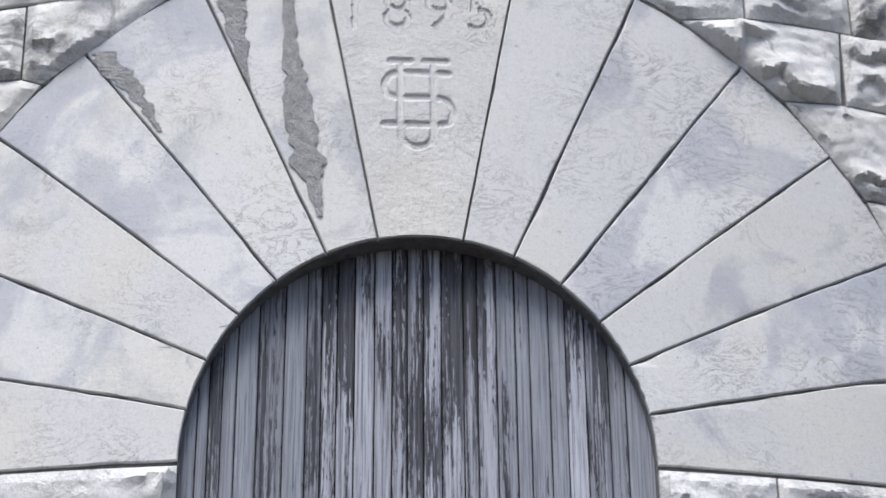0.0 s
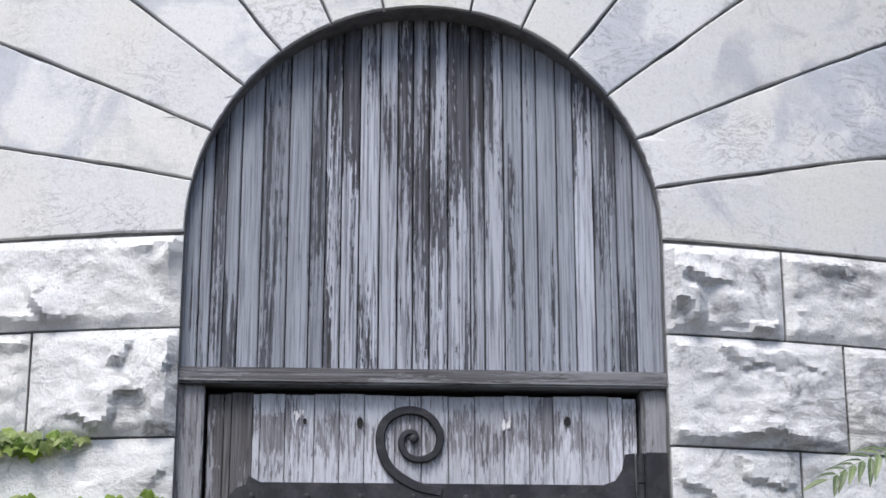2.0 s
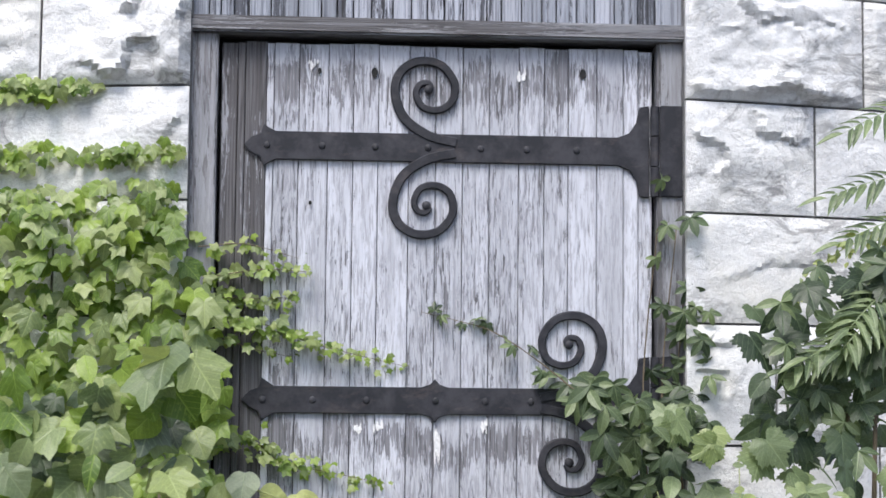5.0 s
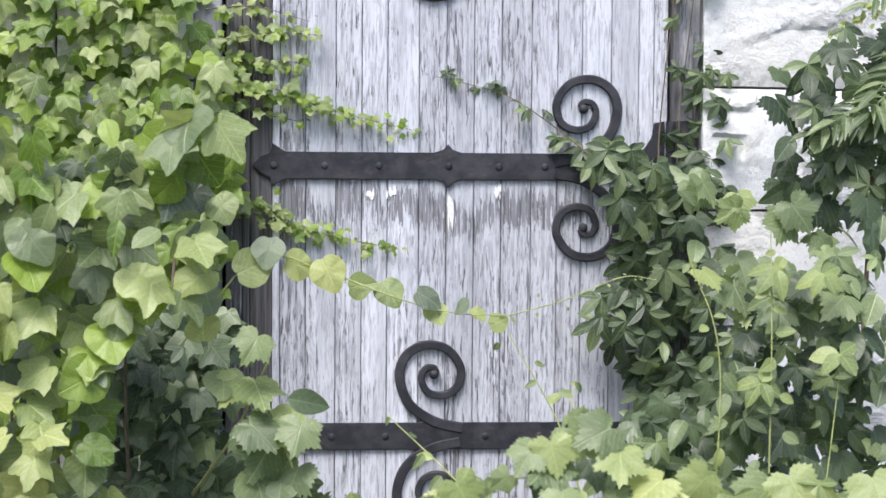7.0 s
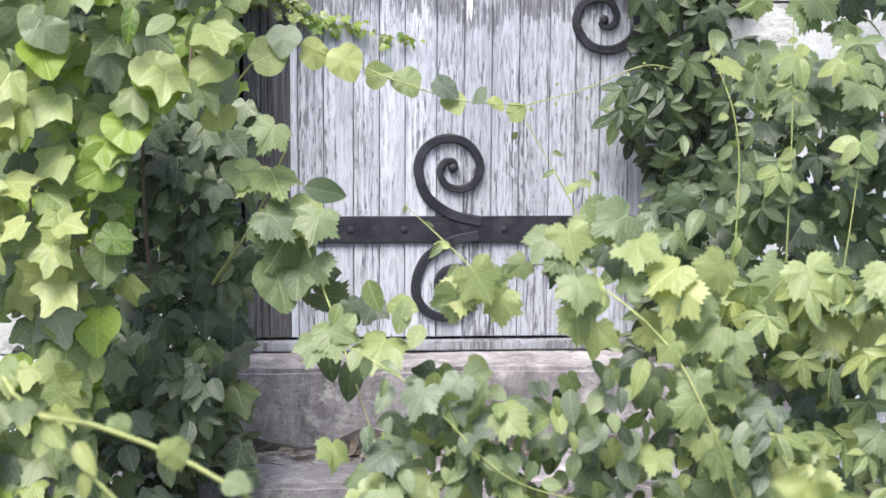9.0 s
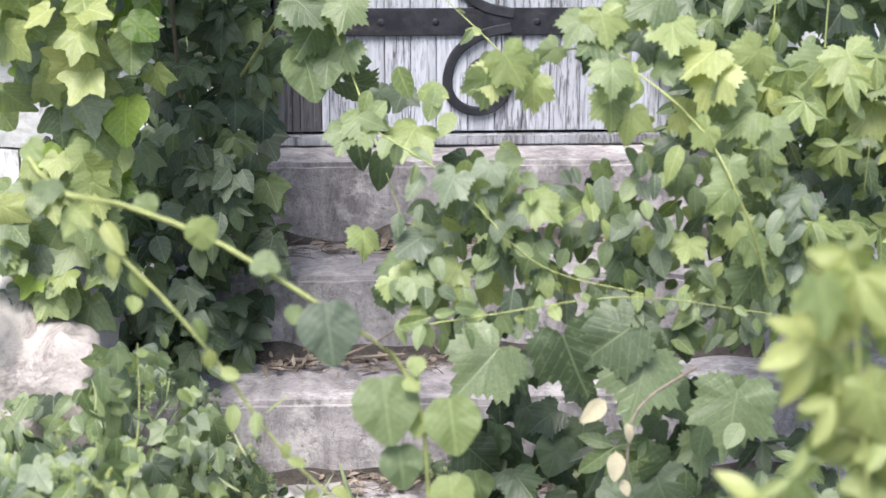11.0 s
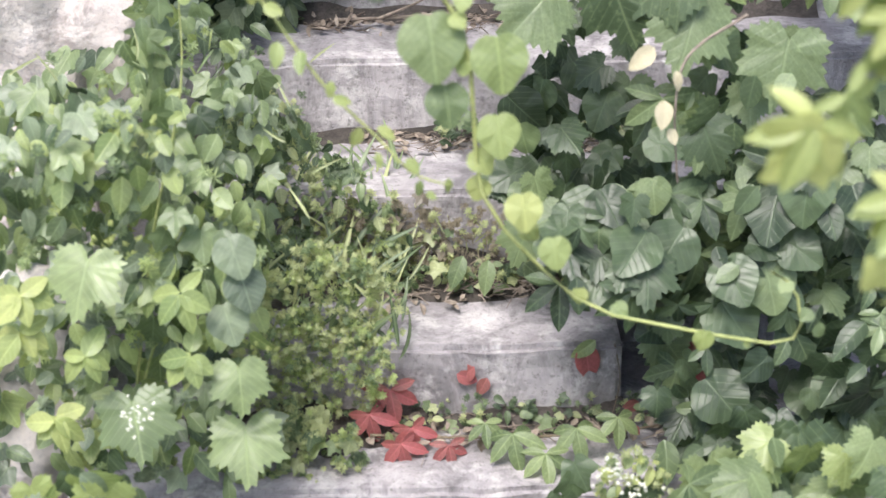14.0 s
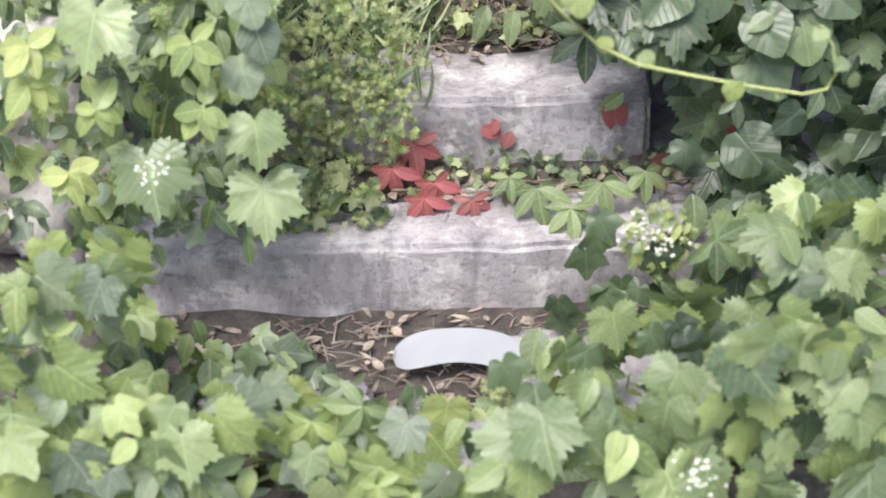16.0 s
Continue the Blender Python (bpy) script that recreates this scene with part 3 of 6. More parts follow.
for side, courses in ((-1, LEFT), (1, RIGHT)):
    for z0, z1, cuts in courses:
        inner = side * (ARCH_R if z1 > 0 else 0.0)
        stops = sorted([inner, side * 2.3] + cuts) if z1 > 0 else sorted([side * 2.3] + ([c for c in cuts] if side < 0 else cuts) + ([0.0] if 0.0 not in cuts else []))
        for x0, x1 in zip(stops, stops[1:]):
            seed += 1
            block("marble_block", [(x0, z0), (x1, z0), (x1, z1), (x0, z1)], (1.0 if z0 > 1.6 else 0.3) + 0.3 * random.Random(seed).random(), M_ROCK, seed)


def spandrel(poly, s):
    """A rough block above the ring: clipped by the ring's outer arc with a straight chord."""
    block("marble_block", poly, 1.35, M_ROCK, s)


def on_ring(a):
    return polar(a, RING_R + 0.004)


UPPER = [
    [on_ring(60.5), on_ring(46.6), (1.326, 3.572), (1.345, 3.835), (1.02, 3.823)],
    [on_ring(46.6), on_ring(33.0), (1.62, 3.25), (1.62, 3.57), (1.326, 3.572)],
    [(1.34, 3.572), (1.75, 3.572), (1.75, 3.84), (1.345, 3.835)],
    [on_ring(33.0), on_ring(16.0), (1.85, 2.82), (1.85, 3.25), (1.62, 3.25)],
    [on_ring(16.0), on_ring(-0.4), (2.2, 2.352), (2.2, 2.82), (1.85, 2.82)],
    [on_ring(66.0), on_ring(60.5), (1.02, 3.823), (1.02, 4.1), (0.66, 4.1)],
    [(1.02, 3.823), (1.39, 3.835), (1.39, 4.1), (1.02, 4.1)],
    [(1.39, 3.835), (1.9, 3.84), (1.9, 4.1), (1.39, 4.1)],
    [on_ring(133.4), on_ring(117.0), (-0.75, 3.86), (-1.194, 3.83), (-1.19, 3.575)],
    [(-1.19, 3.575), (-1.194, 3.83), (-1.7, 3.83), (-1.7, 3.575)],
    [on_ring(148.0), on_ring(133.4), (-1.19, 3.575), (-1.7, 3.575), (-1.7, 3.22)],
    [on_ring(166.0), on_ring(148.0), (-1.7, 3.22), (-2.0, 3.22), (-2.0, 2.76)],
    [on_ring(180.2), on_ring(166.0), (-2.0, 2.76), (-2.3, 2.76), (-2.3, 2.352)],
    [on_ring(117.0), on_ring(112.0), (-0.6, 4.1), (-1.1, 4.1), (-1.1, 3.84)],
    [(-1.1, 3.84), (-1.1, 4.1), (-1.7, 4.1), (-1.7, 3.84)],
]
for k, poly in enumerate(UPPER):
    spandrel(poly, 700 + k)

# ---- the door ----
upper_edges = [-0.66, -0.608, -0.577, -0.542, -0.504, -0.446, -0.374, -0.313, -0.272, -0.229, -0.18, -0.124, -0.075, -0.032, 0.013, 0.064, 0.126, 0.165,
               0.219, 0.273, 0.312, 0.367, 0.414, 0.468, 0.531, 0.578, 0.66]
transom_panel = thing("door_transom_panel", "arched overdoor panel of blue-grey flaking vertical boards", "door panel", (0, 0, 1.99), kind="structure")
R_PANEL = ARCH_R + 0.012
rng = random.Random(5)
for x0, x1 in zip(upper_edges, upper_edges[1:]):
    top = [(x0 + (x1 - x0) * k / 4, ARCH_Z + math.sqrt(max(0.0, R_PANEL ** 2 - min(R_PANEL, abs(x0 + (x1 - x0) * k / 4)) ** 2))) for k in range(5)]
    outline = [(x0 + 0.0019, 1.975), (x1 - 0.0019, 1.975)] + [(min(x1 - 0.0019, max(x0 + 0.0019, x)), z) for x, z in reversed(top)]
    y = -0.014 + rng.uniform(-0.002, 0.002)
    bm = prism(outline, y, y + 0.03, 0.003)
    cx = (x0 + x1) / 2
    for v in bm.verts:
        v.co -= Vector((cx, 0, 1.99))
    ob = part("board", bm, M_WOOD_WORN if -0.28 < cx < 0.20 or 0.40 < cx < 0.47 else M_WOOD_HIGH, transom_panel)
    ob.location = (cx, 0, 0)

frame_ob = thing("door_frame", "grey weathered timber door frame in the arched opening", "door frame", (0, 0, 0), kind="structure")
part("jamb", box(-0.665, -0.582, -0.022, 0.07, -0.02, 1.948), M_FRAME, frame_ob)
part("jamb", box(0.582, 0.665, -0.022, 0.07, -0.02, 1.948), M_FRAME, frame_ob)
part("transom", box(-0.662, 0.662, -0.045, 0.07, 1.948, 1.992, 0.006), M_RAIL, frame_ob, "dark grey timber transom bar")
# added black sheet: the darkness behind the boards, put in as colour
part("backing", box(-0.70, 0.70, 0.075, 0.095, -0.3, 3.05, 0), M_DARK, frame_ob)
part("threshold", box(-0.64, 0.64, -0.03, 0.07, -0.028, -0.004), M_FRAME, frame_ob, "worn wooden threshold board")

door = thing("plank_door", "whitish flaking plank door with black wrought iron strap hinges", "door", (0, 0, 0.004))
low_edges = [-0.573, -0.53, -0.510, -0.454, -0.434, -0.368, -0.291, -0.224, -0.158, -0.077, -0.006, 0.066, 0.137, 0.215, 0.283, 0.347, 0.423, 0.495, 0.535, 0.572]
for k, (x0, x1) in enumerate(zip(low_edges, low_edges[1:])):
    zt = 1.925 + rng.uniform(-0.003, 0.003)
    y = 0.002 + rng.uniform(-0.0015, 0.0015)
    bm = prism([(x0 + 0.001, 0.0), (x1 - 0.001, 0.0), (x1 - 0.001, zt), (x0 + 0.001, zt)], y, y + 0.035, 0.002)
    cx = (x0 + x1) / 2
    for v in bm.verts:
        v.co.x -= cx
    ob = part("plank", bm, M_WOOD_DARK if k < 3 else M_WOOD_LOW, door, "dark bare plank" if k < 3 else "")
    ob.location = (cx, 0, 0)

SCROLL = [(0.075, -0.140), (0.0, -0.122), (-0.064, -0.075), (-0.088, -0.005), (-0.072, 0.048), (-0.024, 0.076), (0.034, 0.066), (0.070, 0.018), (0.062, -0.032),
          (0.026, -0.054), (-0.014, -0.046), (-0.032, -0.012), (-0.022, 0.014), (0.0, 0.018), (0.010, 0.004)]


def scroll(parent, cx, cz, mx, mz):
    line = smooth_line([(x, 0, z) for x, z in SCROLL], 84)
    bm = bmesh.new()
    rows = []
    n = len(line)
    for i, p in enumerate(line):
        d = (line[min(i + 1, n - 1)] - line[max(i - 1, 0)]).normalized()
        q = Vector((-d.z, 0, d.x))
        w = 0.0135 - 0.0065 * (i / (n - 1)) ** 1.2
        c = [(p + q * w, -0.008), (p + q * (w - 0.003), -0.0125), (p - q * (w - 0.003), -0.0125), (p - q * w, -0.008)]
        c = [(p + q * w, 0.0)] + c + [(p - q * w, 0.0)]
        rows.append([bm.verts.new((cx + mx * v.x, y, cz + mz * v.z)) for v, y in c])
    for a, b in zip(rows, rows[1:]):
        for k in range(5):
            bm.faces.new((a[k], a[k + 1], b[k + 1], b[k]))
    bm.faces.new(rows[0])
    bm.faces.new(rows[-1])
    r = bmesh.ops.create_uvsphere(bm, u_segments=12, v_segments=8, radius=0.0125)
    for v in r["verts"]:
        v.co = (cx + mx * (0.001 + v.co.x), -0.008 + 0.7 * v.co.y, cz + mz * (0.0 + v.co.z))
    return part("scroll", bm, M_IRON, parent)


def strap(z0, z1, tip, cusp, scrolls, rivets, right=0.497):
    """One long hinge: a strap with a leaf-shaped tip and a flared root, its scrolls, rivets and the knuckle on the jamb."""
    zm = (z0 + z1) / 2
    pts = [(tip, zm), (tip + 0.022, zm + 0.022), (tip + 0.045, zm + 0.031), (tip + 0.053, zm + 0.056), (tip + 0.066, zm + 0.047), (tip + 0.085, z1)]
    if cusp is not None:
        pts += [(cusp - 0.035, z1), (cusp - 0.012, z1 + 0.008), (cusp, z1 + 0.022), (cusp + 0.012, z1 + 0.008), (cusp + 0.035, z1)]
    pts += [(right - 0.02, z1), (right + 0.012, z1 + 0.012), (right + 0.032, z1 + 0.042), (right + 0.040, z1 + 0.082), (right + 0.066, z1 + 0.086)]
    low = [(x, 2 * zm - z) for x, z in reversed(pts[1:])]
    root = part("strap", prism(pts + low, -0.0085, 0.001, 0.002), M_IRON, door, "black wrought iron strap hinge with flaked rust")
    for cx, cz, mx, mz in scrolls:
        scroll(root, cx, cz, mx, mz)
    for x in rivets:
        bm = bmesh.new()
        bmesh.ops.create_uvsphere(bm, u_segments=10, v_segments=6, radius=0.0095)
        for v in bm.verts:
            v.co = (x + v.co.x, -0.0085 + 0.5 * v.co.y, zm + v.co.z)
        part("rivet", bm, M_IRON, root)
    part("hinge_plate", box(0.588, 0.662, -0.031, -0.018, zm - 0.122, zm + 0.122, 0.003), M_IRON, root)
    for k in range(3):
        bm = bmesh.new()
        bmesh.ops.create_cone(bm, cap_ends=True, segments=14, radius1=0.0125, radius2=0.0125, depth=0.078)
        for v in bm.verts:
            v.co = (0.577 + v.co.x, -0.016 + v.co.y, zm + (k - 1) * 0.081 + v.co.z)
        part("knuckle", bm, M_IRON, root)


strap(1.613, 1.688, -0.512, None, [(-0.028, 1.806, 1, 1), (-0.030, 1.497, 1, -1)], [-0.45, -0.306, -0.166, -0.027, 0.113, 0.235, 0.368])
strap(0.950, 1.020, -0.505, -0.002, [(0.350, 1.136, -1, 1), (0.352, 0.828, -1, -1)], [-0.45, -0.32, -0.18, 0.0, 0.13, 0.25])
strap(0.250, 0.320, -0.505, None, [(-0.036, 0.446, 1, 1), (-0.042, 0.130, 1, -1)], [-0.45, -0.30, -0.16, 0.10, 0.24, 0.37])

M_PEEL = plain_noise("fresh_white_paint", (0.72, 0.72, 0.74), (0.80, 0.80, 0.82), 20, bump=0.2)


def patch(x, z, w, hgt, material, name, label, seed):
    """A thin ragged patch on the planks: paint lost or left."""
    rng = random.Random(seed)
    bm = bmesh.new()
    for _ in range(7):
        cx, cz = x + rng.gauss(0, 0.6) * w, z + rng.gauss(0, 0.45) * hgt
        hw, hh = rng.uniform(0.0012, 0.0045), rng.uniform(0.35, 0.9) * hgt
        pts = []
        for k in range(14):
            a = 2 * math.pi * k / 14
            pts.append((cx + hw * math.cos(a) * (1 + rng.uniform(-0.4, 0.4)), cz + hh * math.sin(a) * (1 + rng.uniform(-0.3, 0.3))))
        y0 = -0.0008 - rng.uniform(0, 0.0008)
        front = [bm.verts.new((px, y0, pz)) for px, pz in pts]
        back = [bm.verts.new((px, 0.004, pz)) for px, pz in pts]
        bm.faces.new(front)
        for k in range(14):
            bm.faces.new((front[k], back[k], back[(k + 1) % 14], front[(k + 1) % 14]))
    part(name, bm, material, door, label)


patch(0.005, 0.87, 0.006, 0.05, M_PEEL, "paint_peel", "bright white tongue of peeling paint", 90)
for k, (x, z) in enumerate([(-0.20, 0.915), (-0.14, 0.915), (0.13, 0.92), (-0.335, 1.866), (0.22, 1.85)]):
    patch(x, z, 0.012, 0.014, M_PEEL, "paint_peel", "bright flake of white paint", 95 + k)

# old nail holes and a keyhole-like gap near the head of the door, their inner shade drawn as black discs
for x, z, r in ((-0.315, 1.852, 0.005), (-0.17, 1.850, 0.009), (0.385, 1.858, 0.009), (-0.335, 1.50, 0.004)):
    bm = bmesh.new()
    bmesh.ops.create_cone(bm, cap_ends=True, segments=10, radius1=r, radius2=r, depth=0.003)
    for v in bm.verts:
        v.co = (x + v.co.x, -0.0022 + v.co.z * 0.5, z + v.co.y * 1.5)
    part("nail_hole", bm, M_DARK, door)

# ---- steps and ground ----
def slab(name, x0, x1, y0, y1, z0, z1, label, seed, cell=0.045, wear=0.012, material=None):
    """A worn cast step: gridded top and front with chipped, rounded edges."""
    bm = box(x0, x1, y0, y1, z0, z1, 0)
    for axis, a, b in ((0, x0, x1), (1, y0, y1), (2, z0, z1)):
        for k in range(1, max(2, int((b - a) / cell))):
            co, no = [0, 0, 0], [0, 0, 0]
            co[axis], no[axis] = a + k * (b - a) / max(2, int((b - a) / cell)), 1
            bmesh.ops.bisect_plane(bm, geom=list(bm.verts) + list(bm.edges) + list(bm.faces), plane_co=co, plane_no=no)
    edge = [e for e in bm.edges if len(e.link_faces) == 2 and e.calc_face_angle(0) > 1]
    bmesh.ops.bevel(bm, geom=edge, offset=0.012, segments=2, affect="EDGES")
    for v in bm.verts:
        n = noise.fractal(Vector((v.co.x * 9 + seed, v.co.y * 9, v.co.z * 9)), 0.7, 2, 4)
        chip = max(0.0, noise.noise(Vector((v.co.x * 6, seed, v.co.z * 3))) - 0.15)
        near = 1.0 if v.co.y < y0 + 0.03 and v.co.z > z1 - 0.03 else 0.3
        v.co.z -= wear * (0.5 * abs(n) + 1.6 * chip * near) if v.co.z > z0 + 0.02 else 0
        v.co.y += wear * (0.6 * n + 1.8 * chip * near) if v.co.y < y0 + 0.02 else 0
    ob = thing(name, label, "step", (0, 0, 0), "steps up to the door", "structure")
    part("slab", bm, material or M_CONCRETE, ob, smooth=False)
    return ob


STEPS = [(-0.95, 0.95, -0.215, 0.06, -1.2, -0.03), (-1.0, 1.0, -0.525, -0.18, -1.2, -0.235), (-1.0, 1.0, -0.83, -0.49, -1.2, -0.43),
         (-1.0, 1.0, -1.15, -0.79, -1.2, -0.605), (-0.98, 0.055, -1.455, -1.11, -1.2, -0.80), (-1.0, 0.95, -1.71, -1.11, -1.2, -0.963)]
for k, (x0, x1, y0, y1, z0, z1) in enumerate(STEPS):
    slab("step", x0, x1, y0, y1, z0, z1, "lilac-grey weathered concrete step with chipped edge and dirt" if k else "pale grey stone door sill step with stained front", 10 + 7 * k)


def dirt_bank(x0, x1, y, z, depth, height, seed):
    """Soil and leaf crumbs gathered along the foot of a riser."""
    n, m, verts, faces = 90, 8, [], []
    for i in range(n + 1):
        x = x0 + (x1 - x0) * i / n
        h = height * max(0.0, 0.65 + 1.1 * noise.noise(Vector((x * 6, seed, 0))))
        d = depth * (0.75 + 0.6 * noise.noise(Vector((x * 5, seed, 9))))
        for j in range(m + 1):
            t = j / m
            rough = 0.007 * noise.fractal(Vector((x * 60, t * 8, seed)), 0.6, 2, 3)
            verts.append((x, y - d * t, z - 0.012 + (h + 0.014) * (1 - t) ** 1.3 + rough * (1 - t)))
    for i in range(n):
        for j in range(m):
            a = i * (m + 1) + j
            faces.append((a, a + 1, a + m + 2, a + m + 1))
    ob = mesh_object("dirt_bank", verts, faces, M_SOIL)
    return tagged(ob, "dark soil and crumbs gathered at the riser foot", "soil", kind="stuff")


for k, ((x0, x1, y0, y1, z0, z1), (d, hh)) in enumerate(zip(STEPS, ((0.12, 0.045), (0.12, 0.05), (0.12, 0.035), (0.22, 0.07), (0.17, 0.045), (0.16, 0.025)))):
    below = STEPS[k + 1][5] if k < 5 else GROUND
    dirt_bank(-0.9, 0.6 if k != 4 else 0.06, y0 + 0.012, below, d, hh, 3.0 + k)


def ground_sheet():
    n, verts, faces = 60, [], []
    for i in range(n + 1):
        for j in range(n + 1):
            u, v = 2 * i / n - 1, 2 * j / n - 1
            x, y = 2.4 * u + 900 * u ** 7, -2.0 + 2.4 * v + 900 * v ** 7
            h = 0.02 * noise.fractal(Vector((x * 2.5, y * 2.5, 0)), 0.7, 2, 4) if abs(x) < 6 and abs(y) < 8 else 0
            verts.append((x, y, GROUND + h - 0.01))
    for i in range(n):
        for j in range(n):
            a = i * (n + 1) + j
            faces.append((a, a + n + 1, a + n + 2, a + 1))
    return mesh_object("ground", verts, faces, M_SOIL, smooth=True)


tagged(ground_sheet(), "brown soil ground with dry leaf litter below the steps", "ground", kind="structure")


def boulder(name, at, size, material, label, seed, category="stone"):
    bm = bmesh.new()
    bmesh.ops.create_icosphere(bm, subdivisions=5, radius=1)
    for v in bm.verts:
        c = v.co.copy()
        k = max(abs(c.x), abs(c.y), abs(c.z))
        c = c.lerp(c / k, 0.55)
        n = noise.fractal(c * 1.6 + Vector((seed, 0, 0)), 0.7, 2, 5)
        c *= 0.86 + 0.15 * n + 0.03 * noise.fractal(c * 7 + Vector((seed, 0, 0)), 0.6, 2, 4)
        v.co = Vector((c.x * size[0], c.y * size[1], c.z * size[2]))
    for e in bm.edges:
        e.smooth = e.calc_face_angle(3.0) < 0.3
    me = bpy.data.meshes.new(name)
    bm.to_mesh(me)
    bm.free()
    me.polygons.foreach_set("use_smooth", [True] * len(me.polygons))
    me.materials.append(material)
    ob = new(name, me)
    ob.location = at
    return tagged(ob, label, category)


boulder("side_stone", (-1.09, -0.85, -0.50), (0.26, 0.40, 0.46), M_PINK, "pinkish white rough stone beside the steps", 3.0)
boulder("side_stone", (-1.12, -1.35, -0.86), (0.22, 0.25, 0.32), M_PINK, "pinkish rough stone low beside the steps", 9.0)
for k, (x, y, s) in enumerate([(-0.56, -2.0, 0.075), (-0.38, -2.12, 0.09), (-0.02, -1.92, 0.16), (-0.72, -1.95, 0.06)]):
    boulder("flat_stone", (x, y, GROUND + 0.004), (s * 1.5, s, 0.04), M_CONCRETE, "flat pale stone half sunk in the litter", 20.0 + k)


def kidney_sheet():
    """The thin white curved piece that lies on the litter."""
    n = 40
    bm = bmesh.new()
    tops = []
    for i in range(n + 1):
        t = i / n
        x = -0.118 + 0.236 * t
        e = math.sqrt(max(0.0, 1 - (2 * t - 1) ** 4))
        mid = 0.022 * math.sin(math.pi * t)
        w = (0.037 - 0.008 * math.sin(math.pi * t)) * e + 0.001
        lift = 0.012 * math.sin(math.pi * t)
        tops.append((bm.verts.new((x, mid + w, lift + 0.012)), bm.verts.new((x, mid, lift + 0.006)), bm.verts.new((x, mid - w, lift))))
    for a, b in zip(tops, tops[1:]):
        bm.faces.new((a[0], a[1], b[1], b[0]))
        bm.faces.new((a[1], a[2], b[2], b[1]))
    bmesh.ops.solidify(bm, geom=list(bm.faces), thickness=0.0015)
    me = bpy.data.meshes.new("kidney_sheet")
    bm.to_mesh(me)
    bm.free()
    me.materials.append(M_SHEET)
    ob = new("plastic_piece", me)
    ob.matrix_world = pose(-0.32, -1.90, GROUND + 0.045, 52, 0, -2)
    return tagged(ob, "white kidney-shaped thin plastic piece lying on twigs", "litter")


kidney_sheet()

# ---- leaves: each kind is one small mesh, its stalk at the origin, its tip along y, its face along z ----


def palmate(radius, teeth, cup, seed, fold=0.10, n=44):
    """A lobed leaf from its outline radius(angle); angle 0 is the tip."""
    rng = random.Random(seed)
    cup, fold = cup * rng.uniform(0.5, 2.6), fold * rng.uniform(0.3, 2.2)
    verts, uvs = [(0.0, 0.0, 0.0)], [(0.0, 0.0)]
    for ring in (0.55, 1.0):
        for i in range(n):
            a = -math.pi + 2 * math.pi * (i + 0.5) / n
            r = radius(a)
            if ring == 1.0:
                r *= 1 + teeth * (1 if i % 2 else -1) * rng.uniform(0.5, 1.3)
            r *= ring
            x, y = r * math.sin(a), r * math.cos(a)
            z = -cup * (x * x + 0.8 * y * y) + fold * abs(x) + 0.06 * math.sin(3 * a + seed) * r + 0.045 * math.sin(7 * a + 2 * seed) * r * r + rng.uniform(-0.012, 0.012)
            verts.append((x, y, z))
            uvs.append((x, y))
    faces = [(0, 1 + i, 1 + (i + 1) % n) for i in range(n)]
    faces += [(1 + i, 1 + n + i, 1 + n + (i + 1) % n, 1 + (i + 1) % n) for i in range(n)]
    faces = [f[::-1] for f in faces]
    return np.array(verts), faces, np.array(uvs)


def bump_at(a, c, w, power=2.0):
    d = (a - c + math.pi) % (2 * math.pi) - math.pi
    return math.exp(-(abs(d / w) ** power))


def ivy_radius(a):
    r = 0.42 + 0.58 * bump_at(a, 0, 0.36, 1.25) + 0.40 * bump_at(a, 1.05, 0.33, 1.2) + 0.40 * bump_at(a, -1.05, 0.33, 1.2)
    return max(0.05, r * (1 - 0.75 * bump_at(a, math.pi, 0.5)))


def grape_radius(a):
    r = 0.50 + 0.46 * bump_at(a, 0, 0.36, 1.3) + 0.33 * bump_at(a, 0.98, 0.32, 1.25) + 0.33 * bump_at(a, -0.98, 0.32, 1.25) + 0.16 * bump_at(a, 1.9, 0.34, 1.3) + 0.16 * bump_at(a, -1.9, 0.34, 1.3)
    return max(0.06, r * (1 - 0.7 * bump_at(a, math.pi, 0.42)))


def heart_radius(a):
    r = 0.60 + 0.22 * bump_at(a, 0, 0.45) + 0.06 * bump_at(a, 1.6, 0.7) + 0.06 * bump_at(a, -1.6, 0.7)
    return max(0.08, r * (1 - 0.2 * bump_at(a, math.pi, 0.3)))


def blade(length, width, droop, fold, n=7, power=0.75, wave=0.0, seed=0, belly=0.42):
    """A simple leaf blade along y."""
    verts, uvs, faces = [], [], []
    for i in range(n + 1):
        t = i / n
        s = t ** (math.log(0.5) / math.log(belly))
        w = width * 0.5 * max(0.0, math.sin(math.pi * s)) ** power
        y = length * t
        z = -droop * length * t * t
        k = wave * math.sin(9 * t + seed)
        for side in (-1, -0.5, 0, 0.5, 1):
            verts.append((side * w, y, z + fold * abs(side) * w + k * side * w))
            uvs.append((side * w / max(length, 1e-6), t))
    for i in range(n):
        for k in range(4):
            a = i * 5 + k
            faces.append((a, a + 1, a + 6, a + 5))
    return np.array(verts), faces, np.array(uvs)


def join_blades(blades):
    vs, fs, us, o = [], [], [], 0
    for (v, f, u), m in blades:
        vs.append(np.array([(m @ Vector(p))[:] for p in v]))
        us.append(u)
        fs += [tuple(i + o for i in q) for q in f]
        o += len(v)
    return np.concatenate(vs), fs, np.concatenate(us)


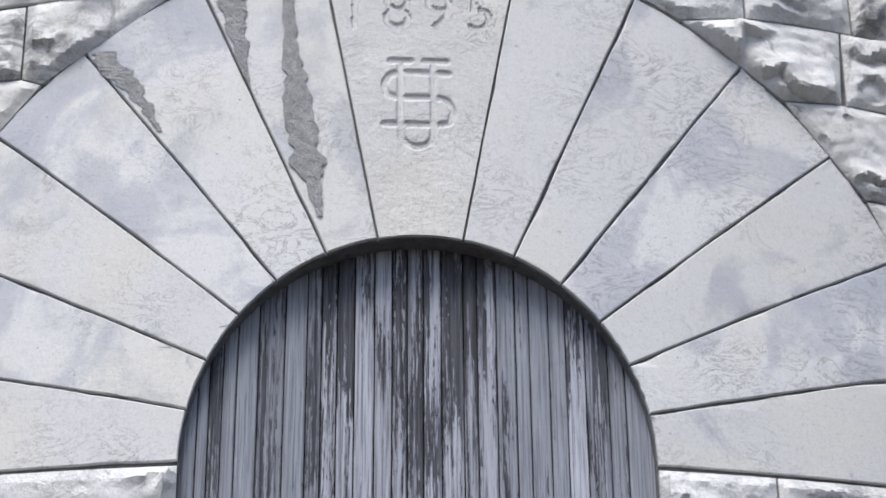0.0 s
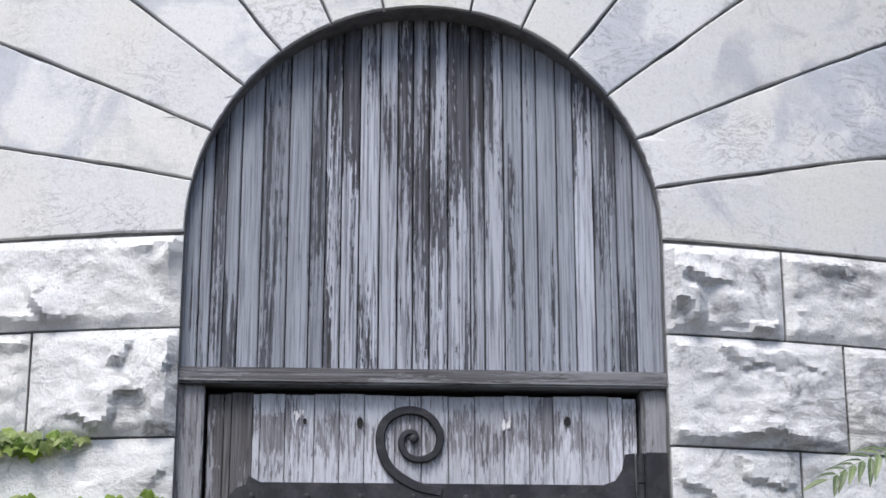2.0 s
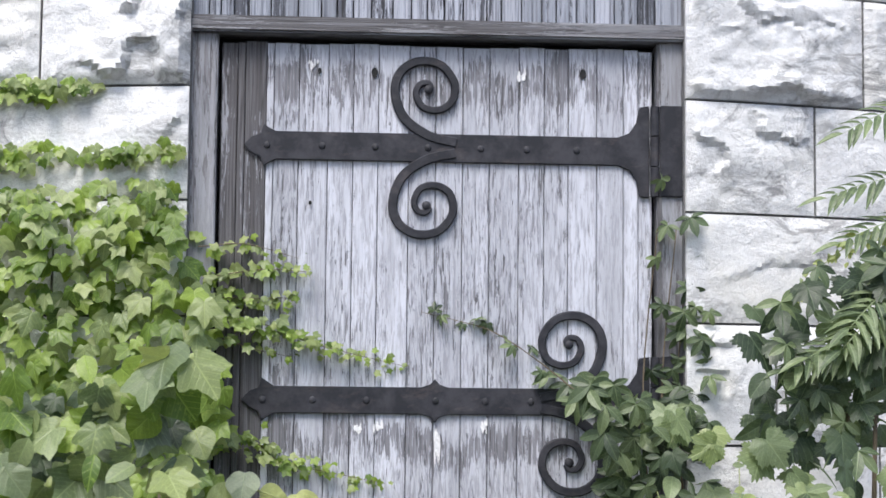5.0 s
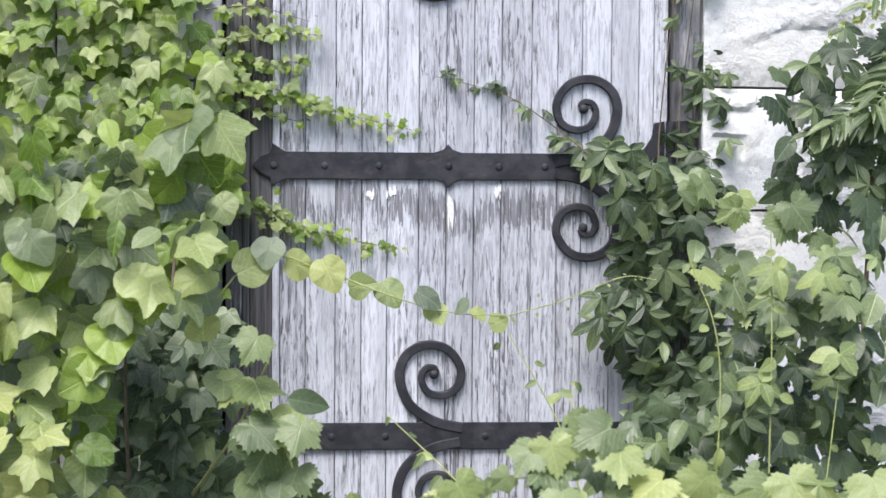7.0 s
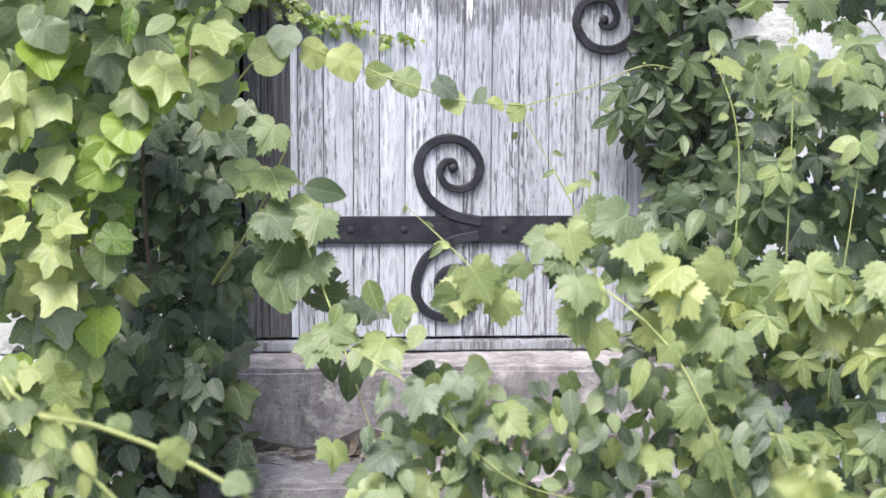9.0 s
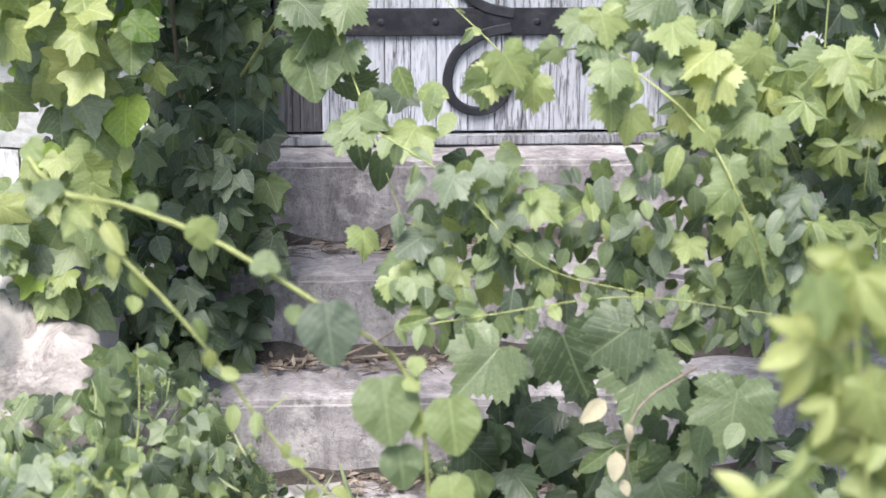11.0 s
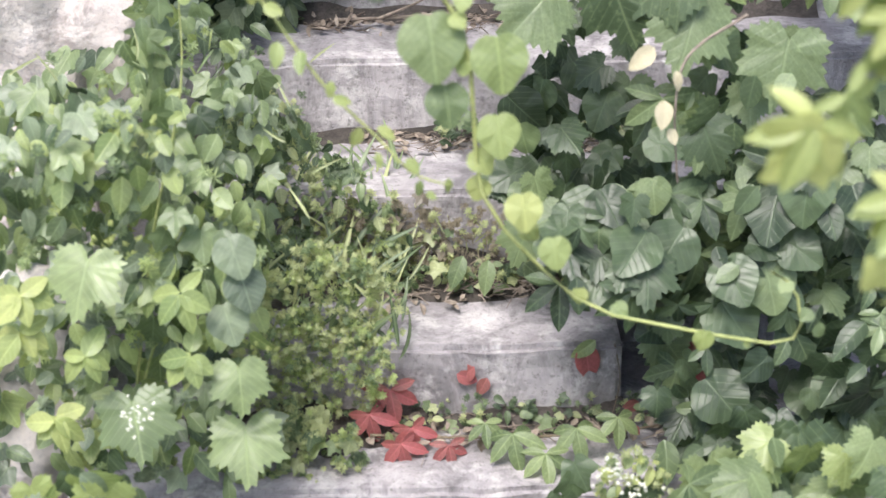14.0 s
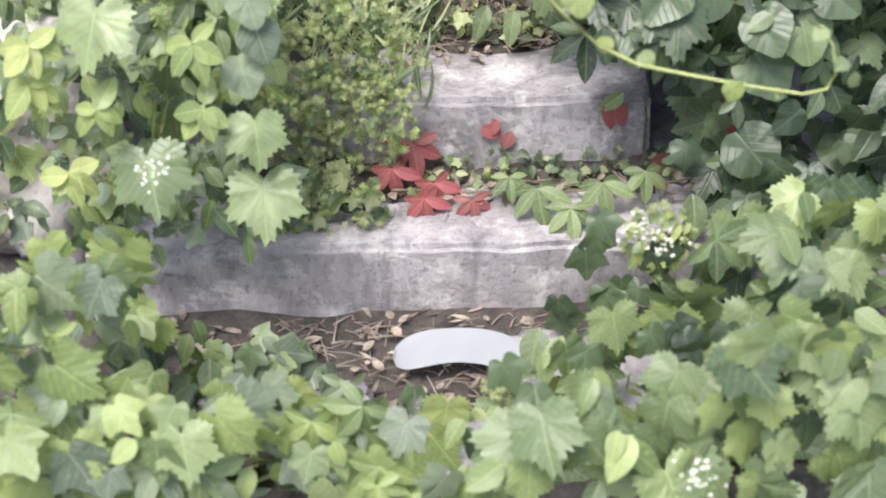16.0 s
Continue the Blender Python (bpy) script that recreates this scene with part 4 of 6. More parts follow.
def five_leaf(seed, width=0.42):
    rng = random.Random(seed)
    out = []
    for k, a in enumerate((-105, -52, 0, 52, 105)):
        L = (0.72, 0.92, 1.0, 0.92, 0.72)[k]
        b = blade(L, width * L, 0.25 + rng.uniform(-0.1, 0.15), 0.25, 6, 0.8, 0.04, seed + k, 0.52)
        out.append((b, pose(0, 0, 0, rng.uniform(-22, 8), rng.uniform(-12, 12), a + rng.uniform(-7, 7))))
    return join_blades(out)


def frond(seed, pairs=9):
    rng = random.Random(seed)
    out = [(blade(1.0, 0.012, 0.3, 0.0, 6, 0.1), pose(0, 0, 0))]
    for k in range(pairs):
        t = 0.15 + 0.82 * k / pairs
        for side in (-1, 1):
            L = 0.34 * (1 - 0.5 * abs(t - 0.45))
            out.append((blade(L, 0.075, 0.4, 0.2, 5, 0.8, 0, 0, 0.35), pose(0, t, -0.3 * t * t, rng.uniform(-12, 5), 0, -side * (68 - 20 * t) + rng.uniform(-6, 6))))
    out.append((blade(0.3, 0.075, 0.4, 0.2, 5), pose(0, 0.97, -0.28)))
    return join_blades(out)


def sliver(length, width):
    v = [(0, 0, 0), (-width / 2, 0.55 * length, 0.02), (0, length, -0.03), (width / 2, 0.55 * length, 0.02)]
    return np.array(v), [(0, 3, 2), (0, 2, 1)], np.array([(p[0], p[1] / length) for p in v])


def whorl(seed, n=7):
    rng = random.Random(seed)
    out = []
    for level in range(3):
        for k in range(n):
            b = sliver(0.36 - 0.07 * level, 0.10)
            out.append((b, pose(0, 0.02, 0.32 * level + rng.uniform(-0.03, 0.03), rng.uniform(5, 35), 0, 360 * k / n + rng.uniform(-20, 20) + 25 * level)))
    out.append((blade(0.9, 0.02, 0.0, 0.0, 3, 0.1), pose(0, 0, -0.2, 90, 0, 0)))
    return join_blades(out)


KINDS = {
    "ivy": [palmate(ivy_radius, 0.03, 0.15, s, 0.10, 46) for s in (1, 2, 3, 4, 15)],
    "grape": [palmate(grape_radius, 0.085, 0.20, s, 0.06, 58) for s in (5, 6, 7, 8, 16)],
    "heart": [palmate(heart_radius, 0.012, 0.15, s, 0.16) for s in (9, 10, 11)],
    "oval": [blade(1.0, w, d, f, 8, 0.72, 0.05, s) for s, (w, d, f) in enumerate(((0.58, 0.25, 0.22), (0.5, 0.4, 0.3), (0.66, 0.1, 0.15)))],
    "five": [five_leaf(s) for s in (21, 22, 23)],
    "frond": [frond(s) for s in (31, 32)],
    "whorl": [whorl(s) for s in (41, 42, 43)],
    "lance": [blade(1.0, 0.085, d, 0.2, 8, 0.8, 0.03, s, 0.4) for s, d in enumerate((0.3, 0.6))],
}
MESHES = {}


def leaf_mesh(kind, k, material):
    key = (kind, k, material.name)
    if key not in MESHES:
        v, f, u = KINDS[kind][k]
        me = bpy.data.meshes.new(kind + "_leaf")
        me.from_pydata([tuple(p) for p in v], [], f)
        layer = me.uv_layers.new(name="UVMap")
        idx = np.empty(len(me.loops), dtype=np.int32)
        me.loops.foreach_get("vertex_index", idx)
        layer.data.foreach_set("uv", u[idx].astype(np.float32).ravel())
        me.polygons.foreach_set("use_smooth", [True] * len(me.polygons))
        me.materials.append(material)
        MESHES[key] = me
    return MESHES[key]


def leaf_pose(at, normal, tip, size):
    z = Vector(normal).normalized()
    y = Vector(tip) - z * Vector(tip).dot(z)
    y = y.normalized() if y.length > 1e-4 else z.orthogonal().normalized()
    x = y.cross(z)
    m = Matrix((x, y, z)).transposed().to_4x4()
    return Matrix.Translation(at) @ m @ Matrix.Diagonal((size, size, size, 1))


class Plant:
    """A plant: stems, up to some hundred leaves as parts, and the rest of its leaves in one part."""

    def __init__(self, name, label, category, at, single=180, group=""):
        self.ob = thing(name, label, category, at, group)
        self.inv = Matrix.Translation(-Vector(at))
        self.leaves, self.single = [], single

    def leaf(self, kind, material, at, normal, tip, size, rng):
        self.leaves.append((kind, rng.randrange(len(KINDS[kind])), material, leaf_pose(at, normal, tip, size)))

    def stem(self, points, r0, r1, material=None, n=20, label=""):
        t = tube("stem", [self.inv @ Vector(p) for p in points], r0, r1, material or M_STEM, self.ob, n, label, 5)
        return t

    def done(self):
        order = sorted(self.leaves, key=lambda q: q[3].translation.y)
        for kind, k, mat, m in order[: self.single]:
            ob = new("leaf", leaf_mesh(kind, k, mat))
            ob.parent = self.ob
            ob.matrix_basis = self.inv @ m
        rest = {}
        for kind, k, mat, m in order[self.single :]:
            rest.setdefault(mat.name, (mat, []))[1].append((kind, k, self.inv @ m))
        for mat, items in rest.values():
            vs, fs, us, o = [], [], [], 0
            for kind, k, m in items:
                v, f, u = KINDS[kind][k]
                a = np.array(m)
                vs.append(v @ a[:3, :3].T + a[:3, 3])
                us.append(u)
                fs += [tuple(i + o for i in q) for q in f]
                o += len(v)
            ob = mesh_object("foliage", np.concatenate(vs), fs, mat, self.ob, uvs=np.concatenate(us), smooth=True)
            tagged(ob, kind="stuff")
        return self.ob


def inside(poly, x, z):
    hit = False
    for (x0, z0), (x1, z1) in zip(poly, poly[1:] + poly[:1]):
        if (z0 > z) != (z1 > z) and x < (x1 - x0) * (z - z0) / (z1 - z0) + x0:
            hit = not hit
    return hit


def curtain(plant, poly, count, kind, mats, size, off, rng, lean=0.45, spread=0.35, base=face_y, ragged=0.0):
    """Leaves that lie like shingles over an upright surface, inside an outline in (x, z)."""
    xs, zs = [p[0] for p in poly], [p[1] for p in poly]
    made = 0
    while made < count:
        x, z = rng.uniform(min(xs), max(xs)), rng.uniform(min(zs), max(zs))
        if not inside(poly, x, z):
            continue
        if z > max(zs) - ragged * (0.6 + 1.1 * noise.noise(Vector((x * 7, 2.5, 0)))) or (ragged and x > -0.66 and z > 1.25 + 0.3 * noise.noise(Vector((x * 9, z * 9, 0)))):
            continue
        made += 1
        y = base(x) - rng.uniform(*off)
        n = (rng.gauss(0, spread), -1, lean + rng.gauss(0, spread))
        plant.leaf(kind, rng.choice(mats), (x, y, z), n, (rng.gauss(0, 0.45), 0, -1), rng.uniform(*size), rng)


def clump(plant, centre, radii, count, kinds, mats, size, rng, face=-0.55, up=0.5, droop=0.8, hollow=0.45):
    """Leaves through an uneven mass, thickest towards its skin, faces turned out and up."""
    c = Vector(centre)
    sd = Vector((rng.uniform(-50, 50), 0, 0))
    for _ in range(count):
        while True:
            d = Vector((rng.gauss(0, 1), rng.gauss(0, 1), rng.gauss(0, 1))).normalized()
            if d.y < 0.45:
                break
        r = hollow + (1 - hollow) * rng.random() ** 0.5
        r *= 0.82 + 0.42 * noise.noise(d * 2.2 + sd)
        p = c + Vector((d.x * radii[0], d.y * radii[1], d.z * radii[2])) * r
        n = Vector((d.x * 0.6, d.y * 0.6 + face, d.z * 0.4 + up)) + Vector((rng.gauss(0, 0.38), rng.gauss(0, 0.38), rng.gauss(0, 0.38)))
        tip = Vector((d.x * 0.6, d.y * 0.5, -droop)) + Vector((rng.gauss(0, 0.5), rng.gauss(0, 0.3), rng.gauss(0, 0.35)))
        plant.leaf(rng.choice(kinds), rng.choice(mats), p, n, tip, rng.uniform(*size), rng)


LEAF_AREA = {"ivy": 1.0, "grape": 1.35, "heart": 1.3, "oval": 0.40, "five": 0.95, "frond": 0.5, "whorl": 0.45, "lance": 0.06}


def mass(plant, outline, y, thick, cover, kinds, mats, size, rng, up=0.55, spread=0.36, lumps=7.0, under=0.9):
    """A bank of leaves inside an outline in (x, z), y the depth of its middle: swelling lumps, gaps between them, leaves hung like shingles."""
    xs, zs = [p[0] for p in outline], [p[1] for p in outline]
    area = abs(sum(a[0] * b[1] - b[0] * a[1] for a, b in zip(outline, outline[1:] + outline[:1]))) / 2
    mean = sum(LEAF_AREA[k] for k in kinds) / len(kinds) * ((size[0] + size[1]) / 2) ** 2
    made, sd = 0, Vector((rng.uniform(-50, 50), 0, rng.uniform(-50, 50)))
    # added dark leaves behind the bank: the shade of its gaps as leaf colour
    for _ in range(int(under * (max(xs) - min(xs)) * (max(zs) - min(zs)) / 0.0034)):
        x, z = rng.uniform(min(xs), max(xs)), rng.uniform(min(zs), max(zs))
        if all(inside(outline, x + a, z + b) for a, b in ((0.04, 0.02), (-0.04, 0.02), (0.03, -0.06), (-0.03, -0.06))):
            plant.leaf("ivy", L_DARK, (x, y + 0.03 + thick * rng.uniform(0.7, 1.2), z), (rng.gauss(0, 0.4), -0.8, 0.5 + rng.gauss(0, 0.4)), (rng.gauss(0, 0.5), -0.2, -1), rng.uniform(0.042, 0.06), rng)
    while made < cover * area / mean:
        x, z = rng.uniform(min(xs), max(xs)), rng.uniform(min(zs), max(zs))
        if not inside(outline, x, z):
            continue
        swell = noise.noise(Vector((x * lumps, 0, z * lumps)) + sd)
        if swell < -0.30 and rng.random() < 0.65:
            continue
        made += 1
        z = max(z, GROUND + 0.02)
        at = Vector((x + rng.gauss(0, 0.012), y - 0.6 * thick * swell + thick * (rng.random() ** 1.6 - 0.4), z + rng.gauss(0, 0.012)))
        slope = noise.noise(Vector((x * lumps, 0, (z + 0.03) * lumps)) + sd) - swell
        n = (rng.gauss(0, spread), -0.9, up - 2.0 * slope + rng.gauss(0, spread))
        tip = (rng.gauss(0, 0.5), -0.25, -0.85 + rng.gauss(0, 0.3))
        plant.leaf(rng.choice(kinds), rng.choice(mats), at, n, tip, size[0] + (size[1] - size[0]) * rng.random() ** 1.4, rng)


def rosette(plant, at, material, size, count, rng):
    """A shoot's end: leaves spread round one point."""
    for k in range(count):
        a = 2 * math.pi * (k + rng.uniform(-0.2, 0.2)) / count
        plant.leaf("oval", material, Vector(at) + Vector((0, rng.uniform(-0.01, 0.01), 0)), (0.4 * math.cos(a), -0.8, 0.6), (math.cos(a), -0.35, 0.8 * math.sin(a) - 0.25), size * rng.uniform(0.75, 1.1), rng)


def strand(plant, points, kind, mats, size, count, rng, r0=0.0022, r1=0.0008, face=(0, -1, 0.5), hang=0.8, material=None, jitter=0.012):
    """A stem with leaves along it."""
    plant.stem(points, r0, r1, material, 28)
    line = smooth_line(points, 60)
    for k in range(count):
        i = min(59, int(60 * (k + 0.3 + 0.4 * rng.random()) / count))
        p = line[i] + Vector((rng.gauss(0, jitter), rng.gauss(0, jitter), rng.gauss(0, jitter)))
        d = (line[i + 1] - line[i]).normalized()
        side = d.cross(Vector(face)).normalized() * (1 if k % 2 else -1)
        taper = 1 - 0.55 * i / 60
        tip = side * 0.7 + Vector((0, 0, -hang)) + 0.4 * d + Vector((rng.gauss(0, 0.25), rng.gauss(0, 0.25), rng.gauss(0, 0.25)))
        plant.leaf(kind, rng.choice(mats), p, Vector(face) + Vector((rng.gauss(0, 0.35), rng.gauss(0, 0.3), rng.gauss(0, 0.35))), tip, rng.uniform(*size) * taper, rng)


# ---- the plants ----
R = random.Random(11)

# Boston ivy on the wall, with runners across the door
ivy = Plant("wall_ivy", "bright green three-lobed ivy thick on the marble wall", "ivy", (-0.9, -0.1, 0.4), 280)
curtain(ivy, [(-1.75, 1.6), (-1.05, 1.48), (-0.85, 1.5), (-0.66, 1.42), (-0.60, 1.30), (-0.53, 1.05), (-0.56, 0.72), (-0.62, 0.3), (-1.75, 0.2)], 1500, "ivy", [L_IVY, L_IVY, L_BRIGHT], (0.034, 0.066), (0.02, 0.15), R, ragged=0.12)
curtain(ivy, [(-1.4, 1.84), (-1.0, 1.815), (-0.86, 1.80), (-1.0, 1.77), (-1.4, 1.75)], 130, "ivy", [L_IVY, L_BRIGHT], (0.02, 0.04), (0.01, 0.05), R)
curtain(ivy, [(-1.3, 1.66), (-0.62, 1.67), (-0.62, 1.60), (-1.3, 1.58)], 110, "ivy", [L_IVY, L_BRIGHT], (0.02, 0.042), (0.01, 0.06), R, ragged=0.05)
for pts, c in (([(-0.60, -0.06, 1.20), (-0.44, -0.03, 1.18), (-0.339, -0.025, 1.14), (-0.223, -0.02, 1.11), (-0.08, -0.015, 1.078)], 95),
               ([(-0.60, -0.06, 0.92), (-0.468, -0.03, 0.88), (-0.396, -0.025, 0.828), (-0.28, -0.02, 0.804), (-0.13, -0.015, 0.775)], 95),
               ([(-0.60, -0.06, 1.25), (-0.469, -0.025, 1.25), (-0.36, -0.02, 1.253)], 45), ([(-0.60, -0.06, 1.30), (-0.45, -0.025, 1.325), (-0.33, -0.02, 1.32)], 42),
               ([(-0.60, -0.06, 1.16), (-0.48, -0.03, 1.12), (-0.38, -0.02, 1.10)], 18), ([(-0.62, -0.05, 1.38), (-0.5, -0.03, 1.39), (-0.36, -0.02, 1.355)], 18),
               ([(-0.62, -0.06, 1.0), (-0.56, -0.03, 0.9), (-0.47, -0.03, 0.85)], 26)):
    strand(ivy, pts, "ivy", [L_BRIGHT, L_IVY], (0.018, 0.038), c, R, 0.002, 0.0006, jitter=0.012, material=M_BARK)
curtain(ivy, [(-1.3, 1.60), (-0.66, 1.56), (-0.62, 1.4), (-1.3, 1.4)], 170, "ivy", [L_IVY, L_BRIGHT], (0.022, 0.048), (0.01, 0.08), R, ragged=0.13)
ivy.done()

# dark creeper down beside the door and over the step ends
shade = Plant("creeper", "dark green five-leaved creeper hanging beside the door", "creeper", (-0.7, -0.3, -0.2), 220)
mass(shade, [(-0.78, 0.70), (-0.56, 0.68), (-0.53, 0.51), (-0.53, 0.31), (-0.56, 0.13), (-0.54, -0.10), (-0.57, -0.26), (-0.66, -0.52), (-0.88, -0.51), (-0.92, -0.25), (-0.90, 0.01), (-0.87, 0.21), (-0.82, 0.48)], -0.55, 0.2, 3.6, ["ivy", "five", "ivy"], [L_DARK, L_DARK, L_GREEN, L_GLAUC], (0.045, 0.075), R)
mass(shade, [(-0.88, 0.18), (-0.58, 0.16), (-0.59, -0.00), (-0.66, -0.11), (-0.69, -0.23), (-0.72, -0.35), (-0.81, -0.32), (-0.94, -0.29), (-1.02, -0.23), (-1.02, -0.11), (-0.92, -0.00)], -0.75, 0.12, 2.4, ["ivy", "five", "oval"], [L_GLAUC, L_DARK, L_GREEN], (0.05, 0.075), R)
shade.stem([(-0.75, -0.3, -0.4), (-0.72, -0.35, 0.2), (-0.68, -0.25, 0.8)], 0.008, 0.004, M_BARK)
shade.done()

# yellowish ivy and shrub leaves that stand nearer; the ivy's sunlit look is partly leaf colour
near_left = Plant("near_ivy", "sunlit yellow-green ivy mass over the side stones", "ivy", (-1.0, -0.9, -0.3), 280)
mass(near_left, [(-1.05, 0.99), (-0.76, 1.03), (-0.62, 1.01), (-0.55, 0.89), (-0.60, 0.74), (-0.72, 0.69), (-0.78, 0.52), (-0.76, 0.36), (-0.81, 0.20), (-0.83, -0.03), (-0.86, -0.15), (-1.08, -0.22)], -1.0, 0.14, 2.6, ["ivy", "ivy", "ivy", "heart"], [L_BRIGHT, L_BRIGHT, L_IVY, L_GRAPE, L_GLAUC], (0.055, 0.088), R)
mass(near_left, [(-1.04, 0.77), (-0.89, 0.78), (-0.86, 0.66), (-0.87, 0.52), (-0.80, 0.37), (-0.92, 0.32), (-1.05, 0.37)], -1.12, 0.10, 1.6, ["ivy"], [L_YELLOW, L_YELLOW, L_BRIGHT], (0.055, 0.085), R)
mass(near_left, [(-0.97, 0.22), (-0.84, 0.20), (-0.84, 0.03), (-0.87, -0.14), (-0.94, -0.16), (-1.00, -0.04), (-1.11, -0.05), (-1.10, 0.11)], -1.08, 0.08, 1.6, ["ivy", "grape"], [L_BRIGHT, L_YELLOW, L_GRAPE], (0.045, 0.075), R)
near_left.stem([(-1.05, -0.6, 0.0), (-1.0, -0.7, 0.2), (-0.98, -0.8, 0.5)], 0.007, 0.003, M_BARK)
near_left.done()

honey = Plant("shrub", "mid-green oval-leaved climbing shrub before the ivy", "shrub", (-0.85, -0.9, -0.3), 120)
mass(honey, [(-1.00, 1.04), (-0.83, 1.05), (-0.68, 1.10), (-0.55, 1.07), (-0.54, 0.94), (-0.57, 0.84), (-0.68, 0.82), (-0.74, 0.84), (-0.85, 0.79), (-1.00, 0.79)], -1.08, 0.10, 1.7, ["oval", "heart", "ivy"], [L_GREEN, L_IVY, L_BRIGHT, L_GRAPE], (0.06, 0.095), R)
strand(honey, [(-0.62, -0.95, 0.62), (-0.466, -1.0, 0.80), (-0.325, -1.0, 0.772), (-0.189, -1.0, 0.722), (-0.075, -1.0, 0.692), (0.04, -1.0, 0.686)], "heart", [L_BRIGHT, L_GLAUC, L_YELLOW], (0.05, 0.075), 13, R, 0.0022, 0.001)
strand(honey, [(0.04, -1.0, 0.686), (0.154, -1.0, 0.718), (0.27, -1.0, 0.764), (0.345, -0.98, 0.757)], "oval", [L_BRIGHT], (0.008, 0.014), 10, R, 0.0015, 0.001)
for x in (-0.9, -0.75):
    honey.stem([(x, -0.62, 0.2), (x, -0.75, 0.5), (x + 0.03, -0.98, 0.85)], 0.005, 0.002, M_BARK)
honey.done()

vine = Plant("grape_vine", "light green toothed grape vine arching before the door", "grape vine", (-0.45, -0.9, -0.4), 200)
mass(vine, [(-0.56, 0.69), (-0.46, 0.68), (-0.43, 0.55), (-0.37, 0.49), (-0.32, 0.43), (-0.32, 0.26), (-0.40, 0.25), (-0.46, 0.38), (-0.50, 0.45), (-0.54, 0.57)], -1.02, 0.08, 1.9, ["grape", "heart", "grape"], [L_GRAPE, L_BRIGHT, L_GREEN], (0.06, 0.09), R)
mass(vine, [(-0.37, 0.37), (-0.28, 0.41), (-0.17, 0.36), (-0.18, 0.27), (-0.26, 0.23), (-0.36, 0.26)], -1.3, 0.06, 1.4, ["grape", "oval"], [L_GRAPE, L_BRIGHT], (0.05, 0.08), R)
for x, z, a in ((-0.384, 0.546, (1, -0.2, -0.1)), (-0.346, 0.254, (0.2, -0.2, -1)), (-0.293, 0.216, (-0.1, -0.2, -1))):
    vine.leaf("oval", L_DARK, (x - 0.02, -1.2, z), (0.1, -1, 0.3), a, 0.085, R)
mass(vine, [(-0.29, 0.09), (-0.19, 0.08), (-0.19, 0.01), (-0.22, -0.08), (-0.28, -0.03)], -1.3, 0.05, 1.2, ["grape"], [L_GRAPE, L_BRIGHT], (0.05, 0.07), R)
vine.stem([(-0.62, -0.6, 0.25), (-0.52, -0.85, 0.42), (-0.44, -1.0, 0.6)], 0.004, 0.002)
vine.stem([(-0.44, -1.0, 0.5), (-0.36, -1.05, 0.3), (-0.28, -1.3, 0.1)], 0.004, 0.001)
vine.done()

# Virginia creeper over the hinge side of the door
hinge_creeper = Plant("virginia_creeper", "dark green five-leaved creeper climbing the door jamb", "creeper", (0.6, -0.1, -0.2), 240)
curtain(hinge_creeper, [(0.30, 1.03), (0.42, 1.07), (0.56, 1.02), (0.70, 1.0), (0.72, -0.1), (0.42, -0.1), (0.47, 0.45), (0.36, 0.62), (0.43, 0.8), (0.40, 0.93)], 250, "five", [L_DARK, L_DARK, L_GREEN], (0.05, 0.085), (0.02, 0.20), R, 0.35, 0.4, lambda x: -0.02)
curtain(hinge_creeper, [(0.56, 1.6), (0.70, 1.6), (0.72, 1.0), (0.56, 1.0)], 26, "five", [L_DARK, L_GREEN], (0.035, 0.06), (0.02, 0.06), R, 0.3, 0.4, lambda x: -0.03)
strand(hinge_creeper, [(0.36, -0.05, 1.02), (0.26, -0.03, 1.10), (0.15, -0.02, 1.17), (0.05, -0.015, 1.20), (-0.04, -0.012, 1.22)], "five", [L_GREEN, L_DARK], (0.035, 0.06), 12, R, 0.002, 0.0006, material=M_BARK)
for x in (0.6, 0.64, 0.55):
    hinge_creeper.stem([(x, -0.04, -0.1), (x + 0.02, -0.05, 0.5), (x - 0.01, -0.04, 1.0), (x + 0.03, -0.035, 1.45)], 0.004, 0.0015, M_BARK)
hinge_creeper.done()

# tall growth on the right of the doorway: sumac fronds over grape leaves
tall = Plant("sapling", "tall sapling with long feathery fronds above grape leaves", "sapling", (0.95, -0.8, -0.6), 260)
mass(tall, [(0.68, 1.19), (0.76, 1.28), (0.89, 1.34), (0.98, 1.36), (0.99, 0.83), (0.82, 0.82), (0.74, 0.89), (0.67, 0.95), (0.64, 1.10)], -0.72, 0.14, 2.3, ["grape", "oval", "lance", "five"], [L_GREEN, L_DARK, L_DARK, L_DARK], (0.05, 0.085), R)
mass(tall, [(0.41, 0.97), (0.55, 0.95), (0.60, 0.84), (0.65, 0.67), (0.60, 0.57), (0.54, 0.67), (0.44, 0.78)], -0.8, 0.08, 1.5, ["grape", "grape", "oval"], [L_BRIGHT, L_GRAPE, L_GREEN], (0.05, 0.08), R)
mass(tall, [(0.66, 1.00), (0.80, 0.95), (0.80, 0.81), (0.72, 0.84), (0.67, 0.89)], -0.82, 0.08, 1.3, ["grape"], [L_GRAPE, L_GREEN], (0.05, 0.08), R)
for k in range(5):
    tall.leaf("frond", L_GREEN, (0.98 + 0.02 * k, -0.75 + 0.02 * k, 1.14 + 0.05 * (k % 5)), (0.1, -0.5, 0.9), (-1 + 0.25 * (k % 6), -0.4, 0.15 - 0.2 * (k % 3)), 0.26, R)
